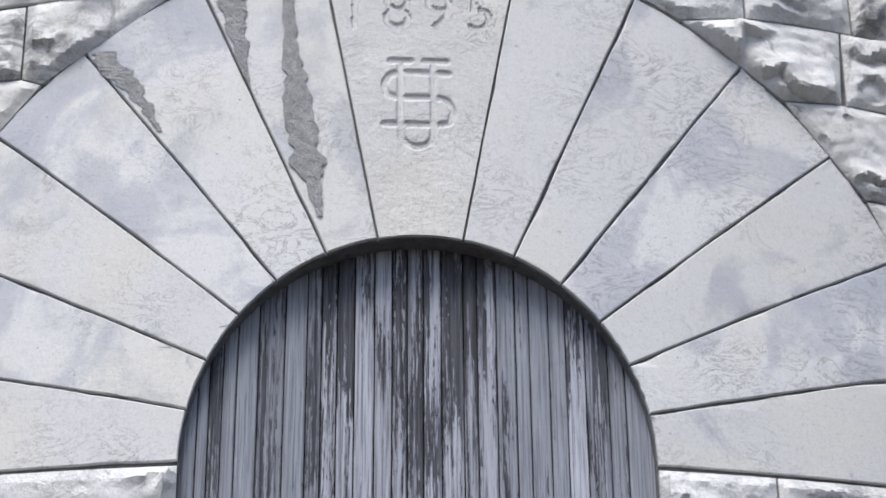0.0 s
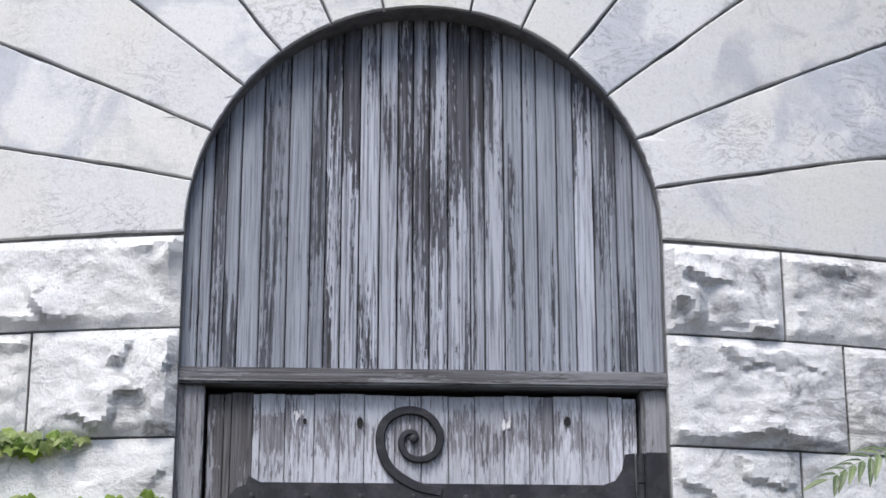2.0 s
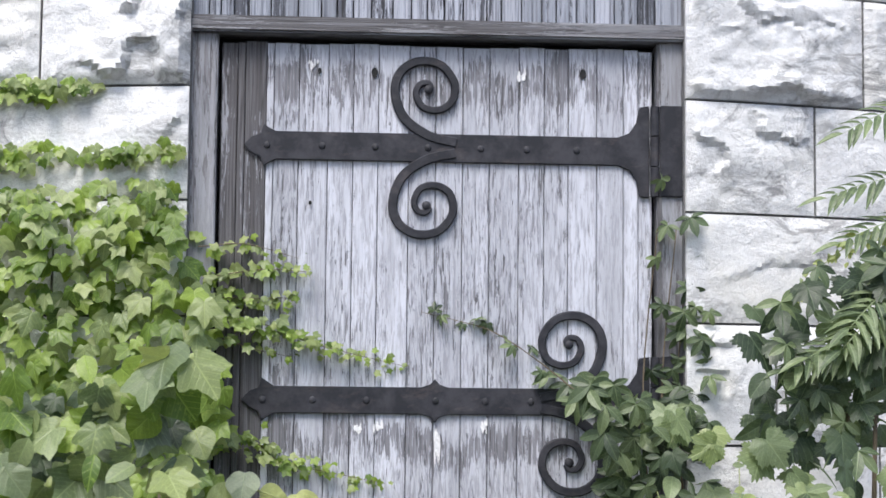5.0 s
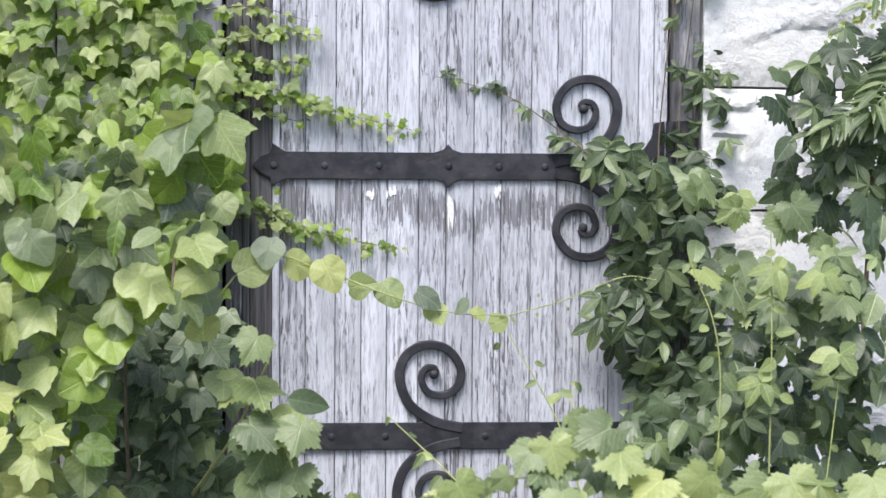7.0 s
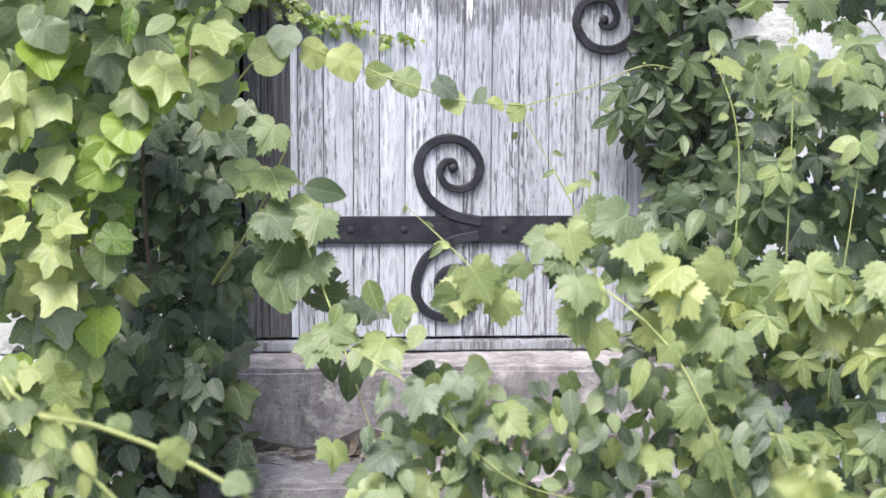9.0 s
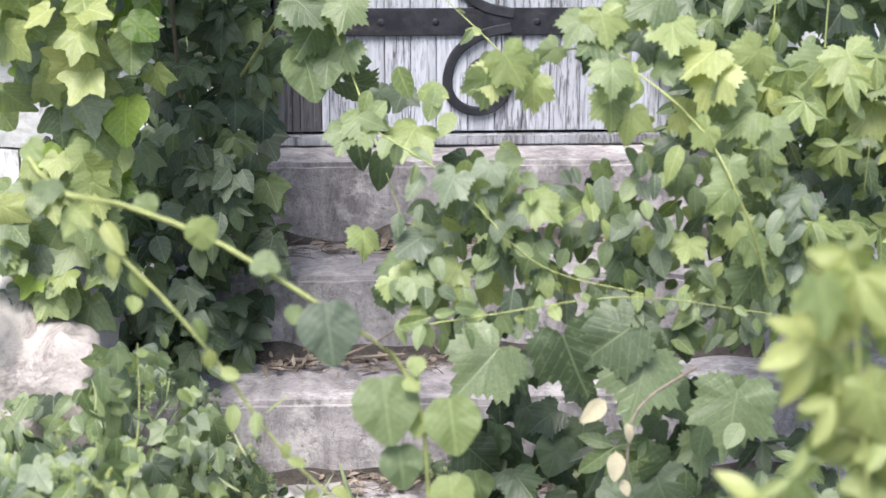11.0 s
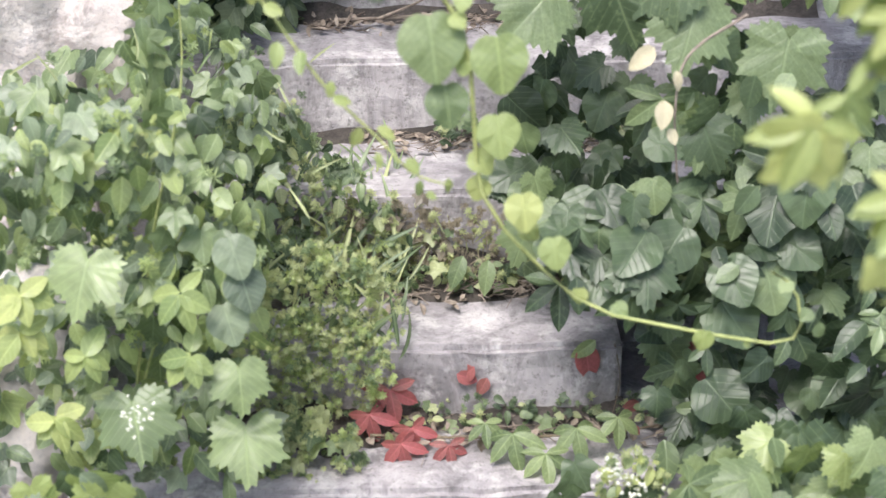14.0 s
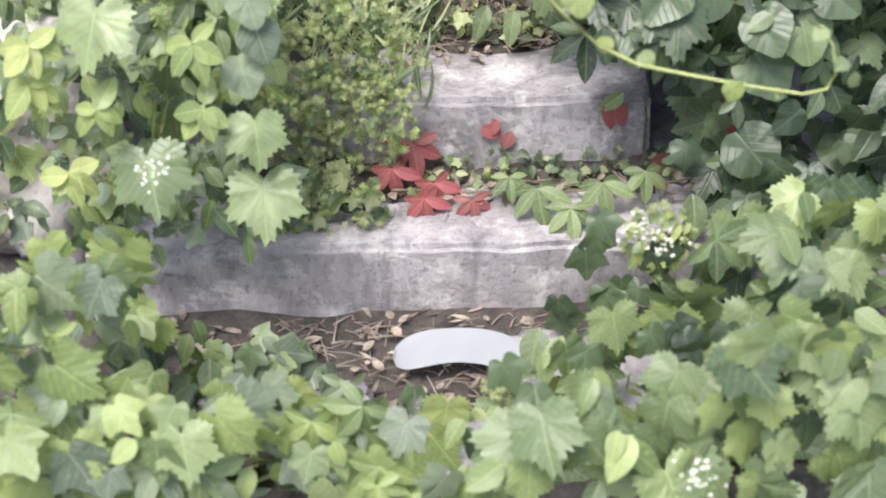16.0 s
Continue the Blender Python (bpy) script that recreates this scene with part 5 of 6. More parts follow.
for a, b, z0, z1 in ((1.16, 0.92, 1.72, 1.66), (1.14, 0.86, 1.54, 1.56), (1.16, 0.92, 1.45, 1.42)):
    tall.leaf("frond", L_GREEN, (a, -0.5, z0), (0.05, -0.6, 0.8), (b - a, -0.05, z1 - z0), 0.24, R)
strand(tall, [(1.15, -0.5, 1.36), (1.0, -0.5, 1.38), (0.9, -0.5, 1.33), (0.82, -0.48, 1.22)], "oval", [L_YELLOW, L_BRIGHT], (0.025, 0.042), 60, R)
for x, z in ((0.92, 1.3), (1.0, 1.5), (0.85, 1.0)):
    tall.stem([(x + 0.02, -0.7, -0.7), (x, -0.75, 0.4), (x + 0.03, -0.72, z)], 0.010, 0.004, M_BARK)
tall.done()

thicket = Plant("shrub", "dense light green oval-leaved shrub beside the steps", "shrub", (0.7, -1.2, -0.8), 300)
# dense dark under-leaves hide the pale wall and paint the gaps as shaded
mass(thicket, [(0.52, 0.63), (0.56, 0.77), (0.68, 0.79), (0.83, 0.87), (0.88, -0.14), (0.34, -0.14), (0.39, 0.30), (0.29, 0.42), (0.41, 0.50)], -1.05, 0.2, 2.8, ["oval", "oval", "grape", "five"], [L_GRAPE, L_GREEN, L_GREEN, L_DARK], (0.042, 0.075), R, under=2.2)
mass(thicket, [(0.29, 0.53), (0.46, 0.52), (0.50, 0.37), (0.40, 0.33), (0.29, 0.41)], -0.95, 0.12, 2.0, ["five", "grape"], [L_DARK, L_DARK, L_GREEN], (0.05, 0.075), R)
mass(thicket, [(0.30, 0.39), (0.41, 0.42), (0.65, 0.45), (0.68, 0.02), (0.47, 0.02), (0.39, 0.03), (0.30, 0.16)], -1.4, 0.12, 2.2, ["grape", "five", "five"], [L_BRIGHT, L_GRAPE, L_YELLOW, L_BRIGHT], (0.055, 0.085), R)
for px, pz in ((0.525, 0.793), (0.619, 0.783), (0.652, 0.632), (0.5, 0.577)):
    rosette(thicket, (px, -1.22, pz), L_BRIGHT, 0.055, 5, R)
for pts in ([(0.40, -1.2, 0.1), (0.42, -1.22, 0.6), (0.36, -1.2, 0.82)], [(0.52, -1.2, 0.2), (0.52, -1.22, 0.6), (0.52, -1.2, 0.88)], [(0.6, -1.2, -0.8), (0.6, -1.25, 0.1), (0.66, -1.2, 0.6)]):
    strand(thicket, pts, "oval", [L_BRIGHT, L_GRAPE], (0.04, 0.06), 16, R, 0.0022, 0.001)
thicket.done()

# grape leaves and shrub that sprawl over the steps
sprawl = Plant("grape_vine", "sprawling grape vine with large toothed leaves over the steps", "grape vine", (0.1, -1.5, -0.9), 300)
mass(sprawl, [(-0.19, 0.44), (-0.07, 0.46), (0.06, 0.51), (0.14, 0.52), (0.21, 0.49), (0.32, 0.41), (0.41, 0.41), (0.40, 0.30), (0.27, 0.30), (0.15, 0.34), (0.03, 0.36), (-0.08, 0.36), (-0.18, 0.38)], -1.5, 0.08, 1.7, ["grape", "grape", "ivy"], [L_BRIGHT, L_GRAPE, L_BRIGHT, L_YELLOW], (0.05, 0.078), R)
mass(sprawl, [(-0.30, 0.14), (-0.21, 0.25), (-0.10, 0.26), (0.05, 0.22), (0.27, 0.33), (0.42, 0.20), (0.43, -0.10), (0.26, -0.08), (0.00, -0.03), (-0.18, -0.04), (-0.28, 0.00), (-0.37, 0.03)], -1.45, 0.14, 2.6, ["oval", "oval", "oval", "oval", "grape"], [L_GRAPE, L_GREEN, L_BRIGHT, L_GLAUC], (0.036, 0.066), R, under=0.3)
mass(sprawl, [(-0.24, -0.01), (-0.13, -0.00), (0.07, -0.01), (0.17, 0.01), (0.32, -0.03), (0.33, -0.15), (0.21, -0.17), (0.07, -0.15), (-0.05, -0.21), (-0.14, -0.19), (-0.18, -0.10), (-0.23, -0.10)], -1.58, 0.07, 1.5, ["grape"], [L_GRAPE, L_GREEN, L_GREEN], (0.085, 0.125), R, 0.25, 0.25)
mass(sprawl, [(0.07, -0.23), (0.17, -0.17), (0.33, -0.15), (0.40, -0.23), (0.63, -0.28), (0.66, -0.62), (-0.12, -0.61), (-0.09, -0.46), (0.03, -0.50), (0.08, -0.37)], -1.55, 0.16, 2.4, ["grape", "five", "oval", "heart"], [L_GREEN, L_GRAPE, L_GREEN, L_DARK], (0.05, 0.095), R)
# only dark leaves here: they stand in for a shaded hollow before the risers
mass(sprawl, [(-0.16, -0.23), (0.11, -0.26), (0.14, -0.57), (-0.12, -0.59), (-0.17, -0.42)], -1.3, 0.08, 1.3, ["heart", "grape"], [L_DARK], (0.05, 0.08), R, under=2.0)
mass(sprawl, [(-0.17, -0.32), (-0.09, -0.30), (-0.03, -0.35), (-0.01, -0.43), (-0.05, -0.51), (-0.09, -0.52), (-0.14, -0.41)], -1.5, 0.05, 0.6, ["grape", "heart"], [L_GRAPE, L_GREEN], (0.05, 0.065), R, under=0)
strand(sprawl, [(-0.35, -1.4, 0.30), (-0.2, -1.5, 0.22), (-0.05, -1.55, 0.08), (0.15, -1.55, 0.02)], "oval", [L_GRAPE, L_GREEN], (0.04, 0.065), 14, R, 0.0018, 0.001)
strand(sprawl, [(0.34, -1.6, 0.05), (0.28, -1.65, 0.2), (0.2, -1.6, 0.34), (0.05, -1.5, 0.44), (-0.08, -1.45, 0.42)], "grape", [L_BRIGHT, L_GRAPE], (0.055, 0.08), 9, R, 0.0025, 0.0015)
strand(sprawl, [(-0.30, -1.6, -0.02), (-0.15, -1.65, 0.02), (0.1, -1.62, 0.04), (0.35, -1.6, 0.0)], "oval", [L_GRAPE, L_BRIGHT], (0.035, 0.06), 26, R, 0.0016, 0.001)
for pts in ([(0.18, -1.1, 0.32), (0.13, -1.08, 0.48), (0.03, -1.05, 0.66)], [(0.22, -1.1, 0.34), (0.16, -1.08, 0.50), (0.17, -1.06, 0.56)], [(0.0, -1.2, 0.30), (-0.1, -1.15, 0.40), (-0.21, -1.1, 0.50)]):
    strand(sprawl, pts, "oval", [L_BRIGHT, L_GRAPE], (0.035, 0.06), 9, R, 0.0022, 0.001)
sprawl.done()

right_low = Plant("creeper", "deep green creeper and grape leaves massed at the step end", "creeper", (0.4, -1.8, -1.1), 300)
# extra dark under-leaves put shade into the gaps by colour
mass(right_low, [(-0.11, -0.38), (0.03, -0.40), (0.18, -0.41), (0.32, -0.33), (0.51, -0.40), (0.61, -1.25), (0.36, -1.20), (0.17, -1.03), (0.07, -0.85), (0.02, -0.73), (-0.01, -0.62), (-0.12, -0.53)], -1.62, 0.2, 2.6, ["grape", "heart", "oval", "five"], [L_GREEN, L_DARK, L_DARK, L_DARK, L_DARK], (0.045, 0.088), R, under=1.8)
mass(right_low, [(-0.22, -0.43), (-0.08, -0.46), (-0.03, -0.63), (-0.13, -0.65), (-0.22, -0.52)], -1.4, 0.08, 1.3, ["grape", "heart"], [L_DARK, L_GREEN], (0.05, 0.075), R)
mass(right_low, [(-0.21, -0.94), (-0.15, -0.84), (-0.06, -0.76), (0.06, -0.85), (0.10, -0.71), (0.19, -0.68), (0.40, -0.67), (0.49, -1.35), (-0.28, -1.33), (-0.26, -1.12), (-0.19, -1.03)], -2.05, 0.16, 2.2, ["grape", "grape", "five", "oval"], [L_GRAPE, L_GREEN, L_BRIGHT, L_GRAPE], (0.05, 0.085), R)
mass(right_low, [(-0.04, -0.81), (0.05, -0.79), (0.11, -0.90), (0.09, -0.99), (-0.02, -0.91)], -1.85, 0.06, 1.8, ["whorl", "whorl", "oval"], [L_MOSS, L_YELLOW, L_GRAPE], (0.02, 0.04), R)
mass(right_low, [(0.10, -0.73), (0.25, -0.66), (0.36, -0.79), (0.37, -1.01), (0.21, -0.93)], -1.9, 0.05, 1.0, ["grape"], [L_GREEN, L_GRAPE], (0.085, 0.11), R, 0.25, 0.25)
mass(right_low, [(-0.37, -0.82), (-0.26, -0.77), (-0.18, -0.73), (0.01, -0.67), (0.32, -0.60), (0.38, -1.01), (-0.37, -0.99)], -2.42, 0.10, 2.0, ["grape", "grape", "oval"], [L_GRAPE, L_BRIGHT, L_GREEN], (0.05, 0.085), R)
right_low.done()

# the left bank
bank = Plant("shrub", "tangled light green shrub and ivy on the bank", "shrub", (-0.9, -1.6, -1.1), 300)
mass(bank, [(-1.09, -0.24), (-0.91, -0.23), (-0.86, -0.15), (-0.82, -0.08), (-0.69, -0.12), (-0.64, -0.23), (-0.60, -0.38), (-0.60, -0.63), (-1.12, -0.69)], -1.42, 0.18, 2.2, ["oval", "oval", "oval", "ivy", "whorl", "lance"], [L_GREEN, L_GLAUC, L_BRIGHT, L_GRAPE], (0.03, 0.062), R, under=0.5)
mass(bank, [(-1.07, -0.23), (-0.75, -0.18), (-0.62, -0.37), (-0.63, -0.61), (-0.69, -0.73), (-0.58, -0.82), (-0.63, -0.88), (-0.72, -0.89), (-0.89, -0.91), (-0.97, -0.84), (-1.18, -0.88)], -1.72, 0.16, 2.2, ["oval", "oval", "oval", "whorl", "ivy"], [L_BRIGHT, L_GLAUC, L_GRAPE, L_GREEN], (0.035, 0.062), R, under=0.5)
mass(bank, [(-1.06, -0.66), (-0.90, -0.62), (-0.81, -0.70), (-0.82, -0.79), (-0.78, -0.84), (-0.69, -0.91), (-0.59, -0.98), (-0.48, -1.02), (-0.35, -1.03), (-0.26, -1.08), (-0.24, -1.28), (-1.17, -1.26)], -2.15, 0.16, 2.3, ["oval", "oval", "grape", "ivy", "five"], [L_GRAPE, L_BRIGHT, L_BRIGHT, L_GLAUC], (0.045, 0.08), R, under=0.4)
mass(bank, [(-0.87, -0.94), (-0.78, -0.92), (-0.70, -0.99), (-0.61, -1.04), (-0.61, -1.14), (-0.73, -1.08), (-0.84, -1.01)], -1.98, 0.05, 1.2, ["oval", "oval", "lance"], [L_GREEN, L_GRAPE], (0.05, 0.085), R)
for x, z, s in ((-0.641, -0.591, 0.075), (-0.819, -0.656, 0.10), (-0.637, -0.708, 0.095), (-0.873, -0.392, 0.095)):
    bank.leaf("grape", L_GRAPE, (x, -1.92, z), (R.gauss(0, 0.2), -0.9, 0.7), (R.gauss(0, 0.4), -0.3, -1), s, R)
for x, z, mt in ((-0.725, -0.433, L_BRIGHT), (-0.945, -0.658, L_YELLOW), (-0.884, -0.54, L_BRIGHT), (-0.975, -0.428, L_YELLOW), (-0.717, -0.543, L_BRIGHT), (-0.985, -0.497, L_YELLOW)):
    rosette(bank, (x, -1.94, z), mt, 0.062, 5, R)
for x, z in ((-0.639, -0.381), (-0.656, -0.502), (-0.626, -0.441)):
    bank.leaf("heart", L_GLAUC, (x, -1.9, z), (0.2, -0.9, 0.5), (0.3, -0.3, -1), 0.055, R)
for pts in ([(-0.86, -1.7, -0.8), (-0.8, -1.7, -0.45), (-0.74, -1.65, -0.2), (-0.73, -1.65, -0.02)], [(-0.86, -1.7, -0.8), (-0.76, -1.7, -0.5), (-0.7, -1.66, -0.38)]):
    strand(bank, pts, "oval", [L_GREEN, L_BRIGHT], (0.04, 0.06), 10, R, 0.0035, 0.0012)
for k in range(10):
    x, z = R.uniform(-1.05, -0.5), R.uniform(-0.75, -0.15)
    bank.leaf("lance", L_MOSS, (x, -1.6, z), (R.gauss(0, 0.6), -1, 0.3), (R.gauss(0, 0.8), -0.3, 0.7), R.uniform(0.04, 0.08), R)
for x, y, z in ((-0.86, -1.78, -0.42), (-0.62, -1.78, -0.62), (-0.95, -1.8, -0.75), (-0.80, -1.78, -0.25), (-0.70, -1.7, -0.45)):
    for _ in range(16):
        bank.leaf("whorl", L_YELLOW, (x + R.gauss(0, 0.022), y + R.gauss(0, 0.02), z + R.gauss(0, 0.022)), (R.gauss(0, 0.5), -0.7, 0.8), (R.gauss(0, 1), 0, 0.3), R.uniform(0.012, 0.022), R)
clump(bank, (-0.68, -1.95, -1.05), (0.15, 0.10, 0.07), 60, ["oval", "ivy"], [L_GREEN, L_BRIGHT, L_GLAUC], (0.035, 0.06), R, hollow=0.1)
clump(bank, (-0.50, -2.12, -1.07), (0.14, 0.08, 0.05), 40, ["whorl", "oval"], [L_MOSS, L_GREEN], (0.03, 0.05), R, hollow=0.1)
clump(bank, (-0.22, -2.02, -1.04), (0.05, 0.03, 0.06), 26, ["whorl"], [L_MOSS, L_GREEN], (0.02, 0.035), R, hollow=0.1)
mass(bank, [(-1.00, -0.61), (-0.83, -0.63), (-0.73, -0.73), (-0.59, -0.80), (-0.34, -0.83), (-0.32, -0.99), (-1.07, -0.97)], -2.42, 0.10, 2.0, ["grape", "oval", "ivy", "five"], [L_BRIGHT, L_BRIGHT, L_GRAPE, L_GLAUC], (0.045, 0.08), R, under=0.2)
bank.done()

moss = Plant("bedstraw", "fine yellowish bedstraw weeds spilling over the steps", "weeds", (-0.55, -1.3, -1.0), 240)
mass(moss, [(-0.66, -0.63), (-0.56, -0.55), (-0.42, -0.58), (-0.38, -0.72), (-0.41, -0.86), (-0.48, -0.96), (-0.45, -1.05), (-0.58, -1.08), (-0.69, -1.03), (-0.63, -0.92), (-0.69, -0.80)], -1.5, 0.10, 3.0, ["whorl"], [L_MOSS, L_MOSS, L_BRIGHT, L_GREEN], (0.022, 0.042), R, under=0.2)
mass(moss, [(-0.75, -0.97), (-0.66, -0.88), (-0.57, -0.84), (-0.48, -0.86), (-0.44, -0.96), (-0.50, -1.00), (-0.61, -1.03), (-0.73, -1.03)], -1.62, 0.06, 2.6, ["whorl", "whorl", "whorl", "ivy"], [L_MOSS, L_MOSS, L_BRIGHT, L_GREEN], (0.020, 0.038), R, under=0)
mass(moss, [(-0.73, -0.35), (-0.60, -0.37), (-0.49, -0.48), (-0.41, -0.59), (-0.36, -0.70), (-0.41, -0.82), (-0.58, -0.86), (-0.69, -0.81), (-0.72, -0.60)], -1.2, 0.10, 2.2, ["whorl", "whorl", "oval"], [L_MOSS, L_GREEN, L_MOSS, L_GREEN, L_DARK], (0.022, 0.042), R, under=0.4)
mass(moss, [(-0.41, -0.59), (-0.29, -0.62), (-0.24, -0.71), (-0.22, -0.80), (-0.39, -0.82)], -1.19, 0.03, 0.8, ["whorl", "whorl", "lance", "ivy"], [L_DRY, L_DRY, L_MOSS, L_GREEN], (0.02, 0.038), R, under=0)
mass(moss, [(-0.50, -0.60), (-0.22, -0.64), (-0.06, -0.70), (0.03, -0.79), (-0.10, -0.83), (-0.55, -0.83)], -1.19, 0.03, 1.5, ["whorl", "lance", "whorl"], [L_DRY, L_DRY, L_DRY, L_MOSS], (0.02, 0.04), R, under=0)
mass(moss, [(-0.78, -0.29), (-0.68, -0.33), (-0.59, -0.54), (-0.42, -0.67), (-0.43, -0.89), (-0.58, -0.92), (-0.72, -0.78), (-0.79, -0.53)], -0.95, 0.10, 2.0, ["oval", "lance", "whorl", "lance"], [L_GREEN, L_GLAUC, L_DARK], (0.03, 0.055), R)
for k in range(260):
    x, y = R.uniform(-0.85, -0.36), R.uniform(-1.5, -1.0)
    z = -0.62 - 0.5 * (-1.0 - y) * 0.75
    moss.leaf("lance", R.choice([L_GREEN, L_MOSS, L_GLAUC]), (x, y, z), (R.gauss(0, 0.6), -1, 0.3), (R.gauss(0, 0.8), -0.4, 1), R.uniform(0.06, 0.14), R)
for x, y, z in ((-0.023, -1.95, -0.779), (0.02, -1.95, -0.808), (-0.0, -2.55, -0.789), (-0.112, -2.4, -0.842), (-0.798, -2.0, -0.618)):
    for _ in range(26):
        moss.leaf("whorl", M_PETAL, (x + R.gauss(0, 0.014), y + R.gauss(0, 0.012), z + R.gauss(0, 0.014)), (R.gauss(0, 0.5), -0.7, 0.8), (R.gauss(0, 1), 0, 0.3), R.uniform(0.007, 0.013), R)
for k in range(26):
    x = R.gauss(-0.245, 0.022)
    moss.leaf("whorl", L_MOSS, (x, -1.985 + R.gauss(0, 0.01), GROUND + R.uniform(0.02, 0.085)), (R.gauss(0, 0.4), -0.8, 0.5), (R.gauss(0, 1), 0, 0.5), R.uniform(0.014, 0.026), R)
moss.done()

# the long bare vine that hangs across the steps
hang = Plant("bittersweet_vine", "long yellow-green vine with round leaves hanging across the steps", "vine", (-0.8, -2.0, 0.3), 120)
strand(hang, [(-0.83, -2.0, 0.385), (-0.753, -2.2, 0.374), (-0.652, -2.2, 0.347), (-0.543, -2.2, 0.298), (-0.47, -2.2, 0.251), (-0.396, -2.2, 0.2), (-0.32, -2.2, 0.144), (-0.29, -2.2, 0.095),
              (-0.272, -2.2, 0.03), (-0.266, -2.2, -0.09), (-0.247, -2.2, -0.176), (-0.166, -2.2, -0.276), (-0.083, -2.2, -0.341), (0.041, -2.2, -0.372), (0.166, -2.2, -0.398), (0.206, -2.2, -0.375), (0.193, -2.2, -0.31), (0.158, -2.2, -0.282)],
       "heart", [L_BRIGHT, L_GRAPE, L_YELLOW], (0.022, 0.046), 20, R, 0.0044, 0.002, hang=1.0)
strand(hang, [(-0.74, -2.2, 0.37), (-0.691, -2.2, 0.302), (-0.62, -2.2, 0.224), (-0.548, -2.2, 0.129), (-0.474, -2.2, 0.015), (-0.398, -2.2, -0.069), (-0.352, -2.2, -0.12), (-0.30, -2.2, -0.14)], "oval", [L_BRIGHT, L_YELLOW], (0.035, 0.055), 20, R, 0.0034, 0.0014, hang=1.0)
for x, z, s, mt in ((-0.40, 0.165, 0.062, L_GLAUC), (-0.325, 0.055, 0.068, L_GRAPE), (-0.235, 0.03, 0.058, L_BRIGHT), (-0.305, -0.03, 0.045, L_GRAPE), (-0.235, -0.075, 0.045, L_BRIGHT), (-0.20, -0.19, 0.04, L_YELLOW), (-0.155, -0.255, 0.035, L_BRIGHT)):
    hang.leaf("heart", mt, (x, -2.215, z + 0.02), (0.1, -1, 0.35), (0.1, -0.1, -1), s * 1.05, R)
hang.done()

front = Plant("sapling", "pale yellow-green leafy spray on a thin sapling stem", "sapling", (0.16, -2.9, -1.1), 200)
mass(front, [(0.06, 0.46), (0.11, 0.46), (0.16, 0.43), (0.19, 0.08), (0.12, 0.08), (0.07, 0.13), (0.01, 0.17), (0.02, 0.21), (0.07, 0.28), (0.04, 0.37), (0.03, 0.41)], -2.9, 0.06, 2.8, ["five", "ivy"], [L_YELLOW, L_YELLOW, L_BRIGHT], (0.05, 0.075), R, under=0)
front.stem([(0.2, -2.9, -1.1), (0.18, -2.9, -0.4), (0.14, -2.9, 0.1), (0.10, -2.9, 0.42)], 0.006, 0.002)
front.stem([(0.28, -2.75, -1.1), (0.24, -2.75, -0.95), (0.17, -2.75, -0.82)], 0.006, 0.003)
clump(front, (0.20, -2.75, -0.80), (0.06, 0.05, 0.06), 12, ["oval"], [L_YELLOW], (0.05, 0.07), R, hollow=0.1)
front.done()

# withered leaves caught in the vine
dead = Plant("withered_leaves", "pale withered leaves hanging on a broken stalk", "dead leaves", (0.07, -1.75, -0.35), 12)
for x, z, s, a in ((0.04, -0.12, 0.055, -0.9), (0.075, -0.16, 0.035, 0.2), (0.06, -0.21, 0.05, -0.1), (0.07, -0.26, 0.03, 0.3)):
    dead.leaf("oval", M_DEAD, (x, -1.77, z + 0.03), (0.3, -1, 0.5), (a, -0.2, -0.7), s, R)
dead.stem([(0.20, -1.7, -0.06), (0.10, -1.75, -0.11), (0.08, -1.76, -0.2), (0.09, -1.76, -0.33)], 0.003, 0.0015, M_TWIG)
dead.done()

# weeds in the corners of the treads
for k, (x0, x1, y, z) in enumerate([(-0.42, 0.02, -1.20, -0.775), (-0.45, 0.25, -1.45, -0.955), (-0.30, 0.2, -0.88, -0.59), (-0.15, 0.35, -1.80, -1.10)]):
    weeds = Plant("weeds", "small green weeds rooted in the riser foot", "weeds", ((x0 + x1) / 2, y, z), 60)
    for _ in range(120):
        x = R.uniform(x0, x1)
        weeds.leaf(R.choice(["whorl", "oval", "ivy", "whorl"]), R.choice([L_MOSS, L_GREEN, L_DARK]), (x, y - R.uniform(0, 0.06), z + R.uniform(0.0, 0.045)), (R.gauss(0, 0.4), -0.6, 0.8), (R.gauss(0, 1), -0.4, 0.2), R.uniform(0.016, 0.034), R)
    weeds.done()

# a forked dry stick on a tread
stick = thing("dry_stick", "forked dry grey stick lying on the step", "stick", (-0.42, -0.62, -0.425))
tube("branch", [(-0.10, 0.02, 0.012), (0.02, 0.0, 0.022), (0.16, -0.06, 0.05)], 0.005, 0.003, M_TWIG, stick, 10)
tube("branch", [(0.0, 0.0, 0.02), (0.09, -0.04, 0.07), (0.14, -0.06, 0.11)], 0.004, 0.002, M_TWIG, stick, 10)

# red autumn creeper on the lower steps
red = Plant("red_creeper", "small creeper with red and green five-part leaves on the step", "creeper", (-0.2, -1.6, -0.95), 60)
for x, y, z, s, mt in ((-0.40, -1.50, -0.87, 0.075, L_RED), (-0.44, -1.54, -0.90, 0.065, L_RED), (-0.36, -1.56, -0.92, 0.06, L_RED), (-0.29, -1.6, -0.935, 0.05, L_RED), (-0.38, -1.60, -0.93, 0.06, L_RED)):
    red.leaf("five", mt, (x, y, z), (0.1, -0.9, 0.6), (0.2, -0.2, -1), s, R)
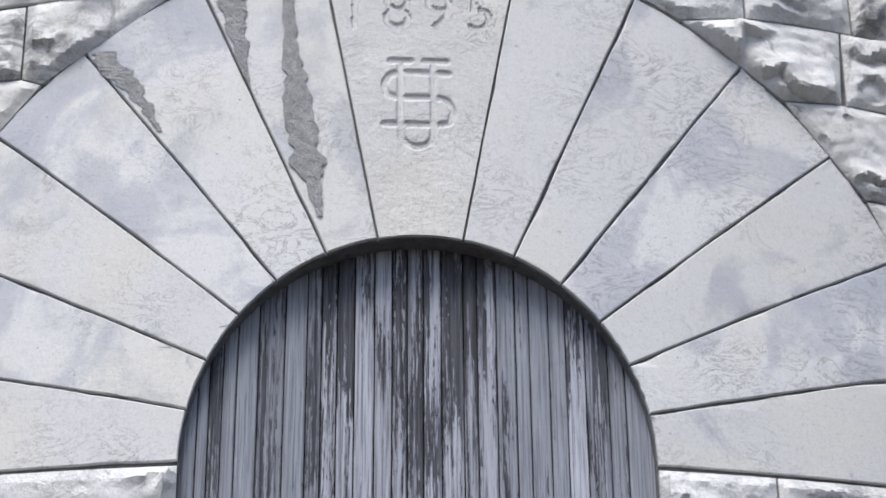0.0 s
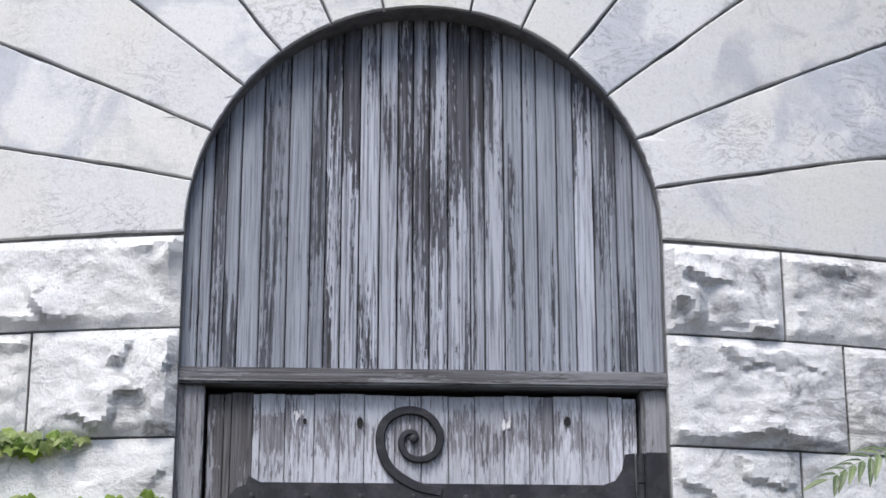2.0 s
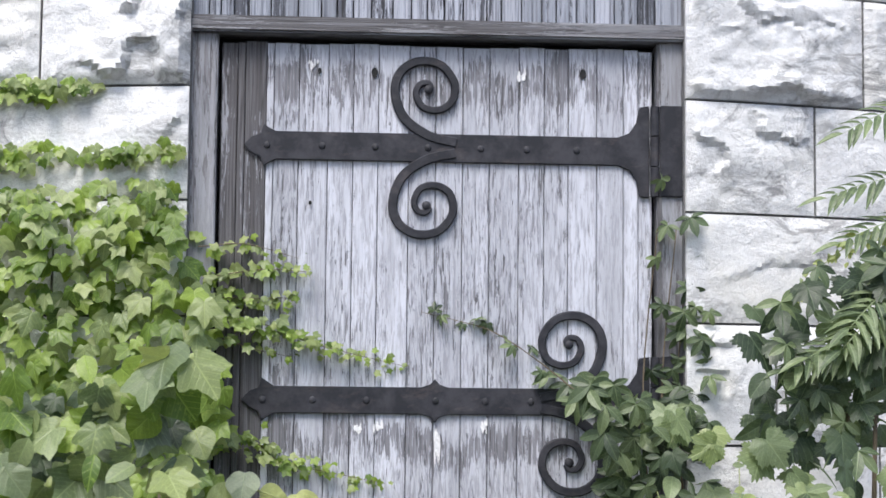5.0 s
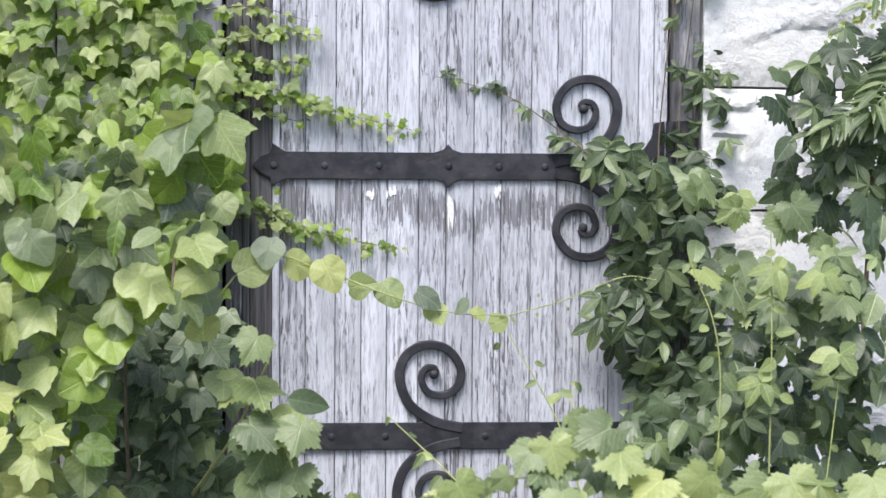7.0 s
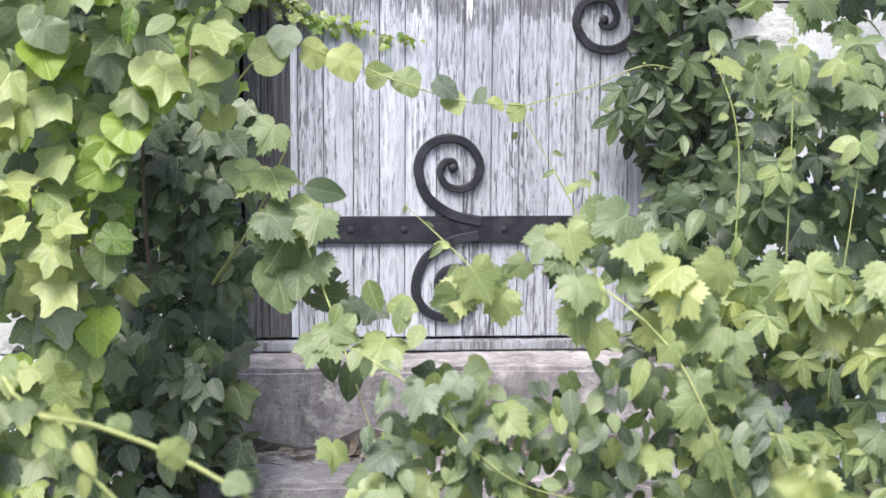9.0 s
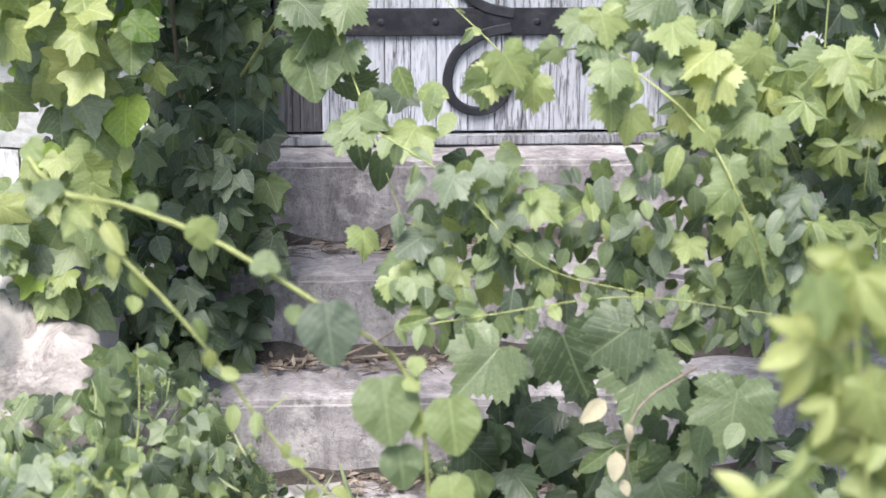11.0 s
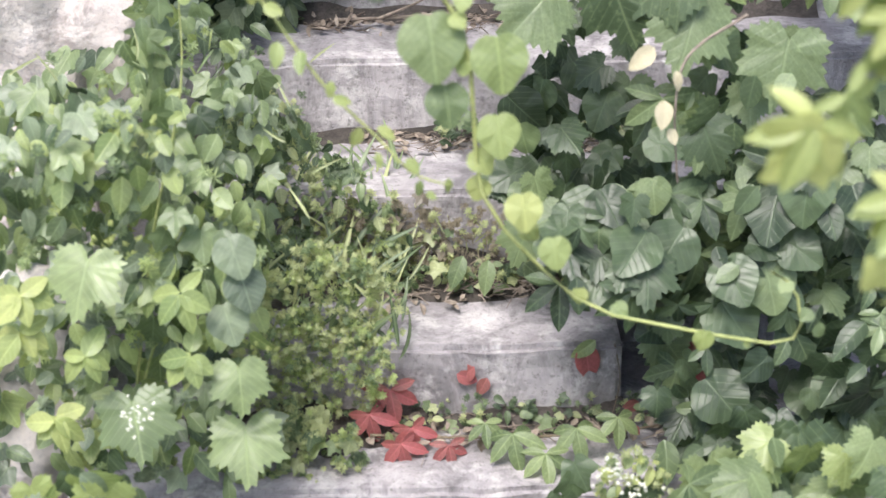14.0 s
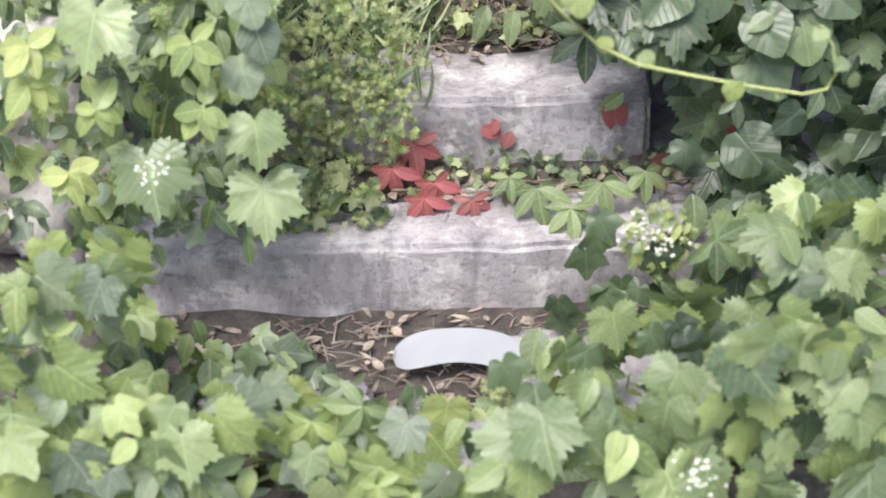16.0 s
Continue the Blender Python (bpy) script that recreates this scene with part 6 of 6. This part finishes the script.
for x, z, s in ((-0.02, -0.80, 0.085), (0.13, -0.78, 0.05), (0.20, -0.86, 0.05)):
    red.leaf("oval", L_RED, (x, -1.45, z), (0.0, -1, 0.2), (0.15, 0, -1), s, R)
for x, y, z, s in ((-0.17, -1.62, -0.90, 0.075), (-0.05, -1.62, -0.89, 0.07), (-0.11, -1.66, -0.92, 0.065), (0.03, -1.6, -0.88, 0.06), (-0.22, -1.58, -0.9, 0.05)):
    red.leaf("five", L_GRAPE, (x, y, z), (0.0, -0.6, 0.9), (0.1, -0.5, -0.5), s, R)
for x, y in ((-0.20, -1.28), (-0.13, -1.30), (-0.25, -1.26)):
    red.leaf("oval", L_GREEN, (x, y, -0.70), (0.0, -0.7, 0.6), (R.gauss(0, 0.4), -0.3, -0.6), 0.07, R)
strand(red, [(-0.44, -1.55, -0.94), (-0.2, -1.56, -0.945), (0.05, -1.55, -0.94), (0.25, -1.5, -0.93)], "oval", [L_RED, L_GRAPE], (0.02, 0.035), 8, R, 0.003, 0.002, material=M_BARK)
for x, z, s, mt in ((-0.27, -0.86, 0.045, L_RED), (-0.235, -0.845, 0.05, L_RED), (-0.21, -0.87, 0.04, L_RED), (0.0, -0.79, 0.06, L_GRAPE), (0.09, -0.93, 0.04, L_RED), (0.06, -0.94, 0.04, L_RED), (0.18, -0.80, 0.035, L_RED)):
    red.leaf("oval", mt, (x, -1.46, z), (R.gauss(0, 0.3), -1, 0.3), (R.gauss(0, 0.9), -0.1, -0.6), s, R)
red.stem([(0.04, -1.44, -0.81), (0.05, -1.46, -0.88), (0.03, -1.5, -0.95)], 0.0015, 0.001, M_BARK)
red.done()


# ---- litter ----
def litter(name, label, areas, count, seed):
    rng = random.Random(seed)
    vs, fs, o = [], [], 0
    for _ in range(count):
        x0, x1, y0, y1, z = areas[rng.randrange(len(areas))]
        p = Vector((rng.uniform(x0, x1), rng.uniform(y0, y1), z + rng.uniform(0.001, 0.012)))
        a, L = rng.gauss(0, 0.9), 0.015 + 0.085 * rng.random() ** 2
        d = Vector((math.cos(a), math.sin(a), rng.gauss(0, 0.08))) * L
        v, f = tube_data([p, p + d * 0.5 + Vector((0, 0, rng.uniform(0, 0.006))), p + d], rng.uniform(0.0008, 0.0025), 0.0007, 4)
        vs += v
        fs += [tuple(i + o for i in q) for q in f]
        o += len(v)
    return tagged(mesh_object(name, vs, fs, M_TWIG), label, "litter", kind="stuff")


def chips(name, label, areas, count, seed):
    """Curled dead leaf scraps and bark chips."""
    rng = random.Random(seed)
    vs, fs, o = [], [], 0
    for _ in range(count):
        x0, x1, y0, y1, z = areas[rng.randrange(len(areas))]
        v, f, _uv = blade(rng.uniform(0.012, 0.045), rng.uniform(0.008, 0.022), rng.uniform(-0.4, 0.5), rng.uniform(0, 0.6), 4)
        m = pose(rng.uniform(x0, x1), rng.uniform(y0, y1), z + rng.uniform(0.006, 0.018), rng.gauss(0, 22), rng.gauss(0, 22), rng.uniform(0, 360))
        vs += [m @ Vector(p) for p in v]
        fs += [tuple(i + o for i in q) for q in f]
        o += len(v)
    return tagged(mesh_object(name, vs, fs, M_CHIP), label, "litter", kind="stuff")


M_CHIP = plain_noise("dead_leaf_scraps", (0.10, 0.075, 0.06), (0.40, 0.33, 0.27), 14)
chips("leaf_scraps", "brown curled leaf scraps and bark chips on the ground and treads", [(-0.85, 0.05, -2.1, -1.72, GROUND), (-0.85, -0.2, -2.05, -1.72, GROUND), (-0.6, 0.3, -0.36, -0.23, -0.235), (-0.6, 0.2, -0.66, -0.54, -0.43),
      (-0.45, 0.2, -0.96, -0.84, -0.605), (-0.45, 0.05, -1.30, -1.16, -0.80), (-0.45, 0.3, -1.60, -1.46, -0.963)], 650, 8)
litter("dry_twigs", "dry brown twigs and stalks strewn on the steps and ground", [(-0.75, 0.1, -2.05, -1.72, GROUND), (-0.75, -0.1, -2.0, -1.72, GROUND), (-0.6, 0.1, -0.36, -0.24, -0.235), (-0.6, 0.0, -0.64, -0.54, -0.43),
       (-0.45, 0.1, -0.95, -0.84, -0.605), (-0.4, 0.05, -1.28, -1.16, -0.785), (-0.45, 0.2, -1.55, -1.46, -0.963)], 900, 4)
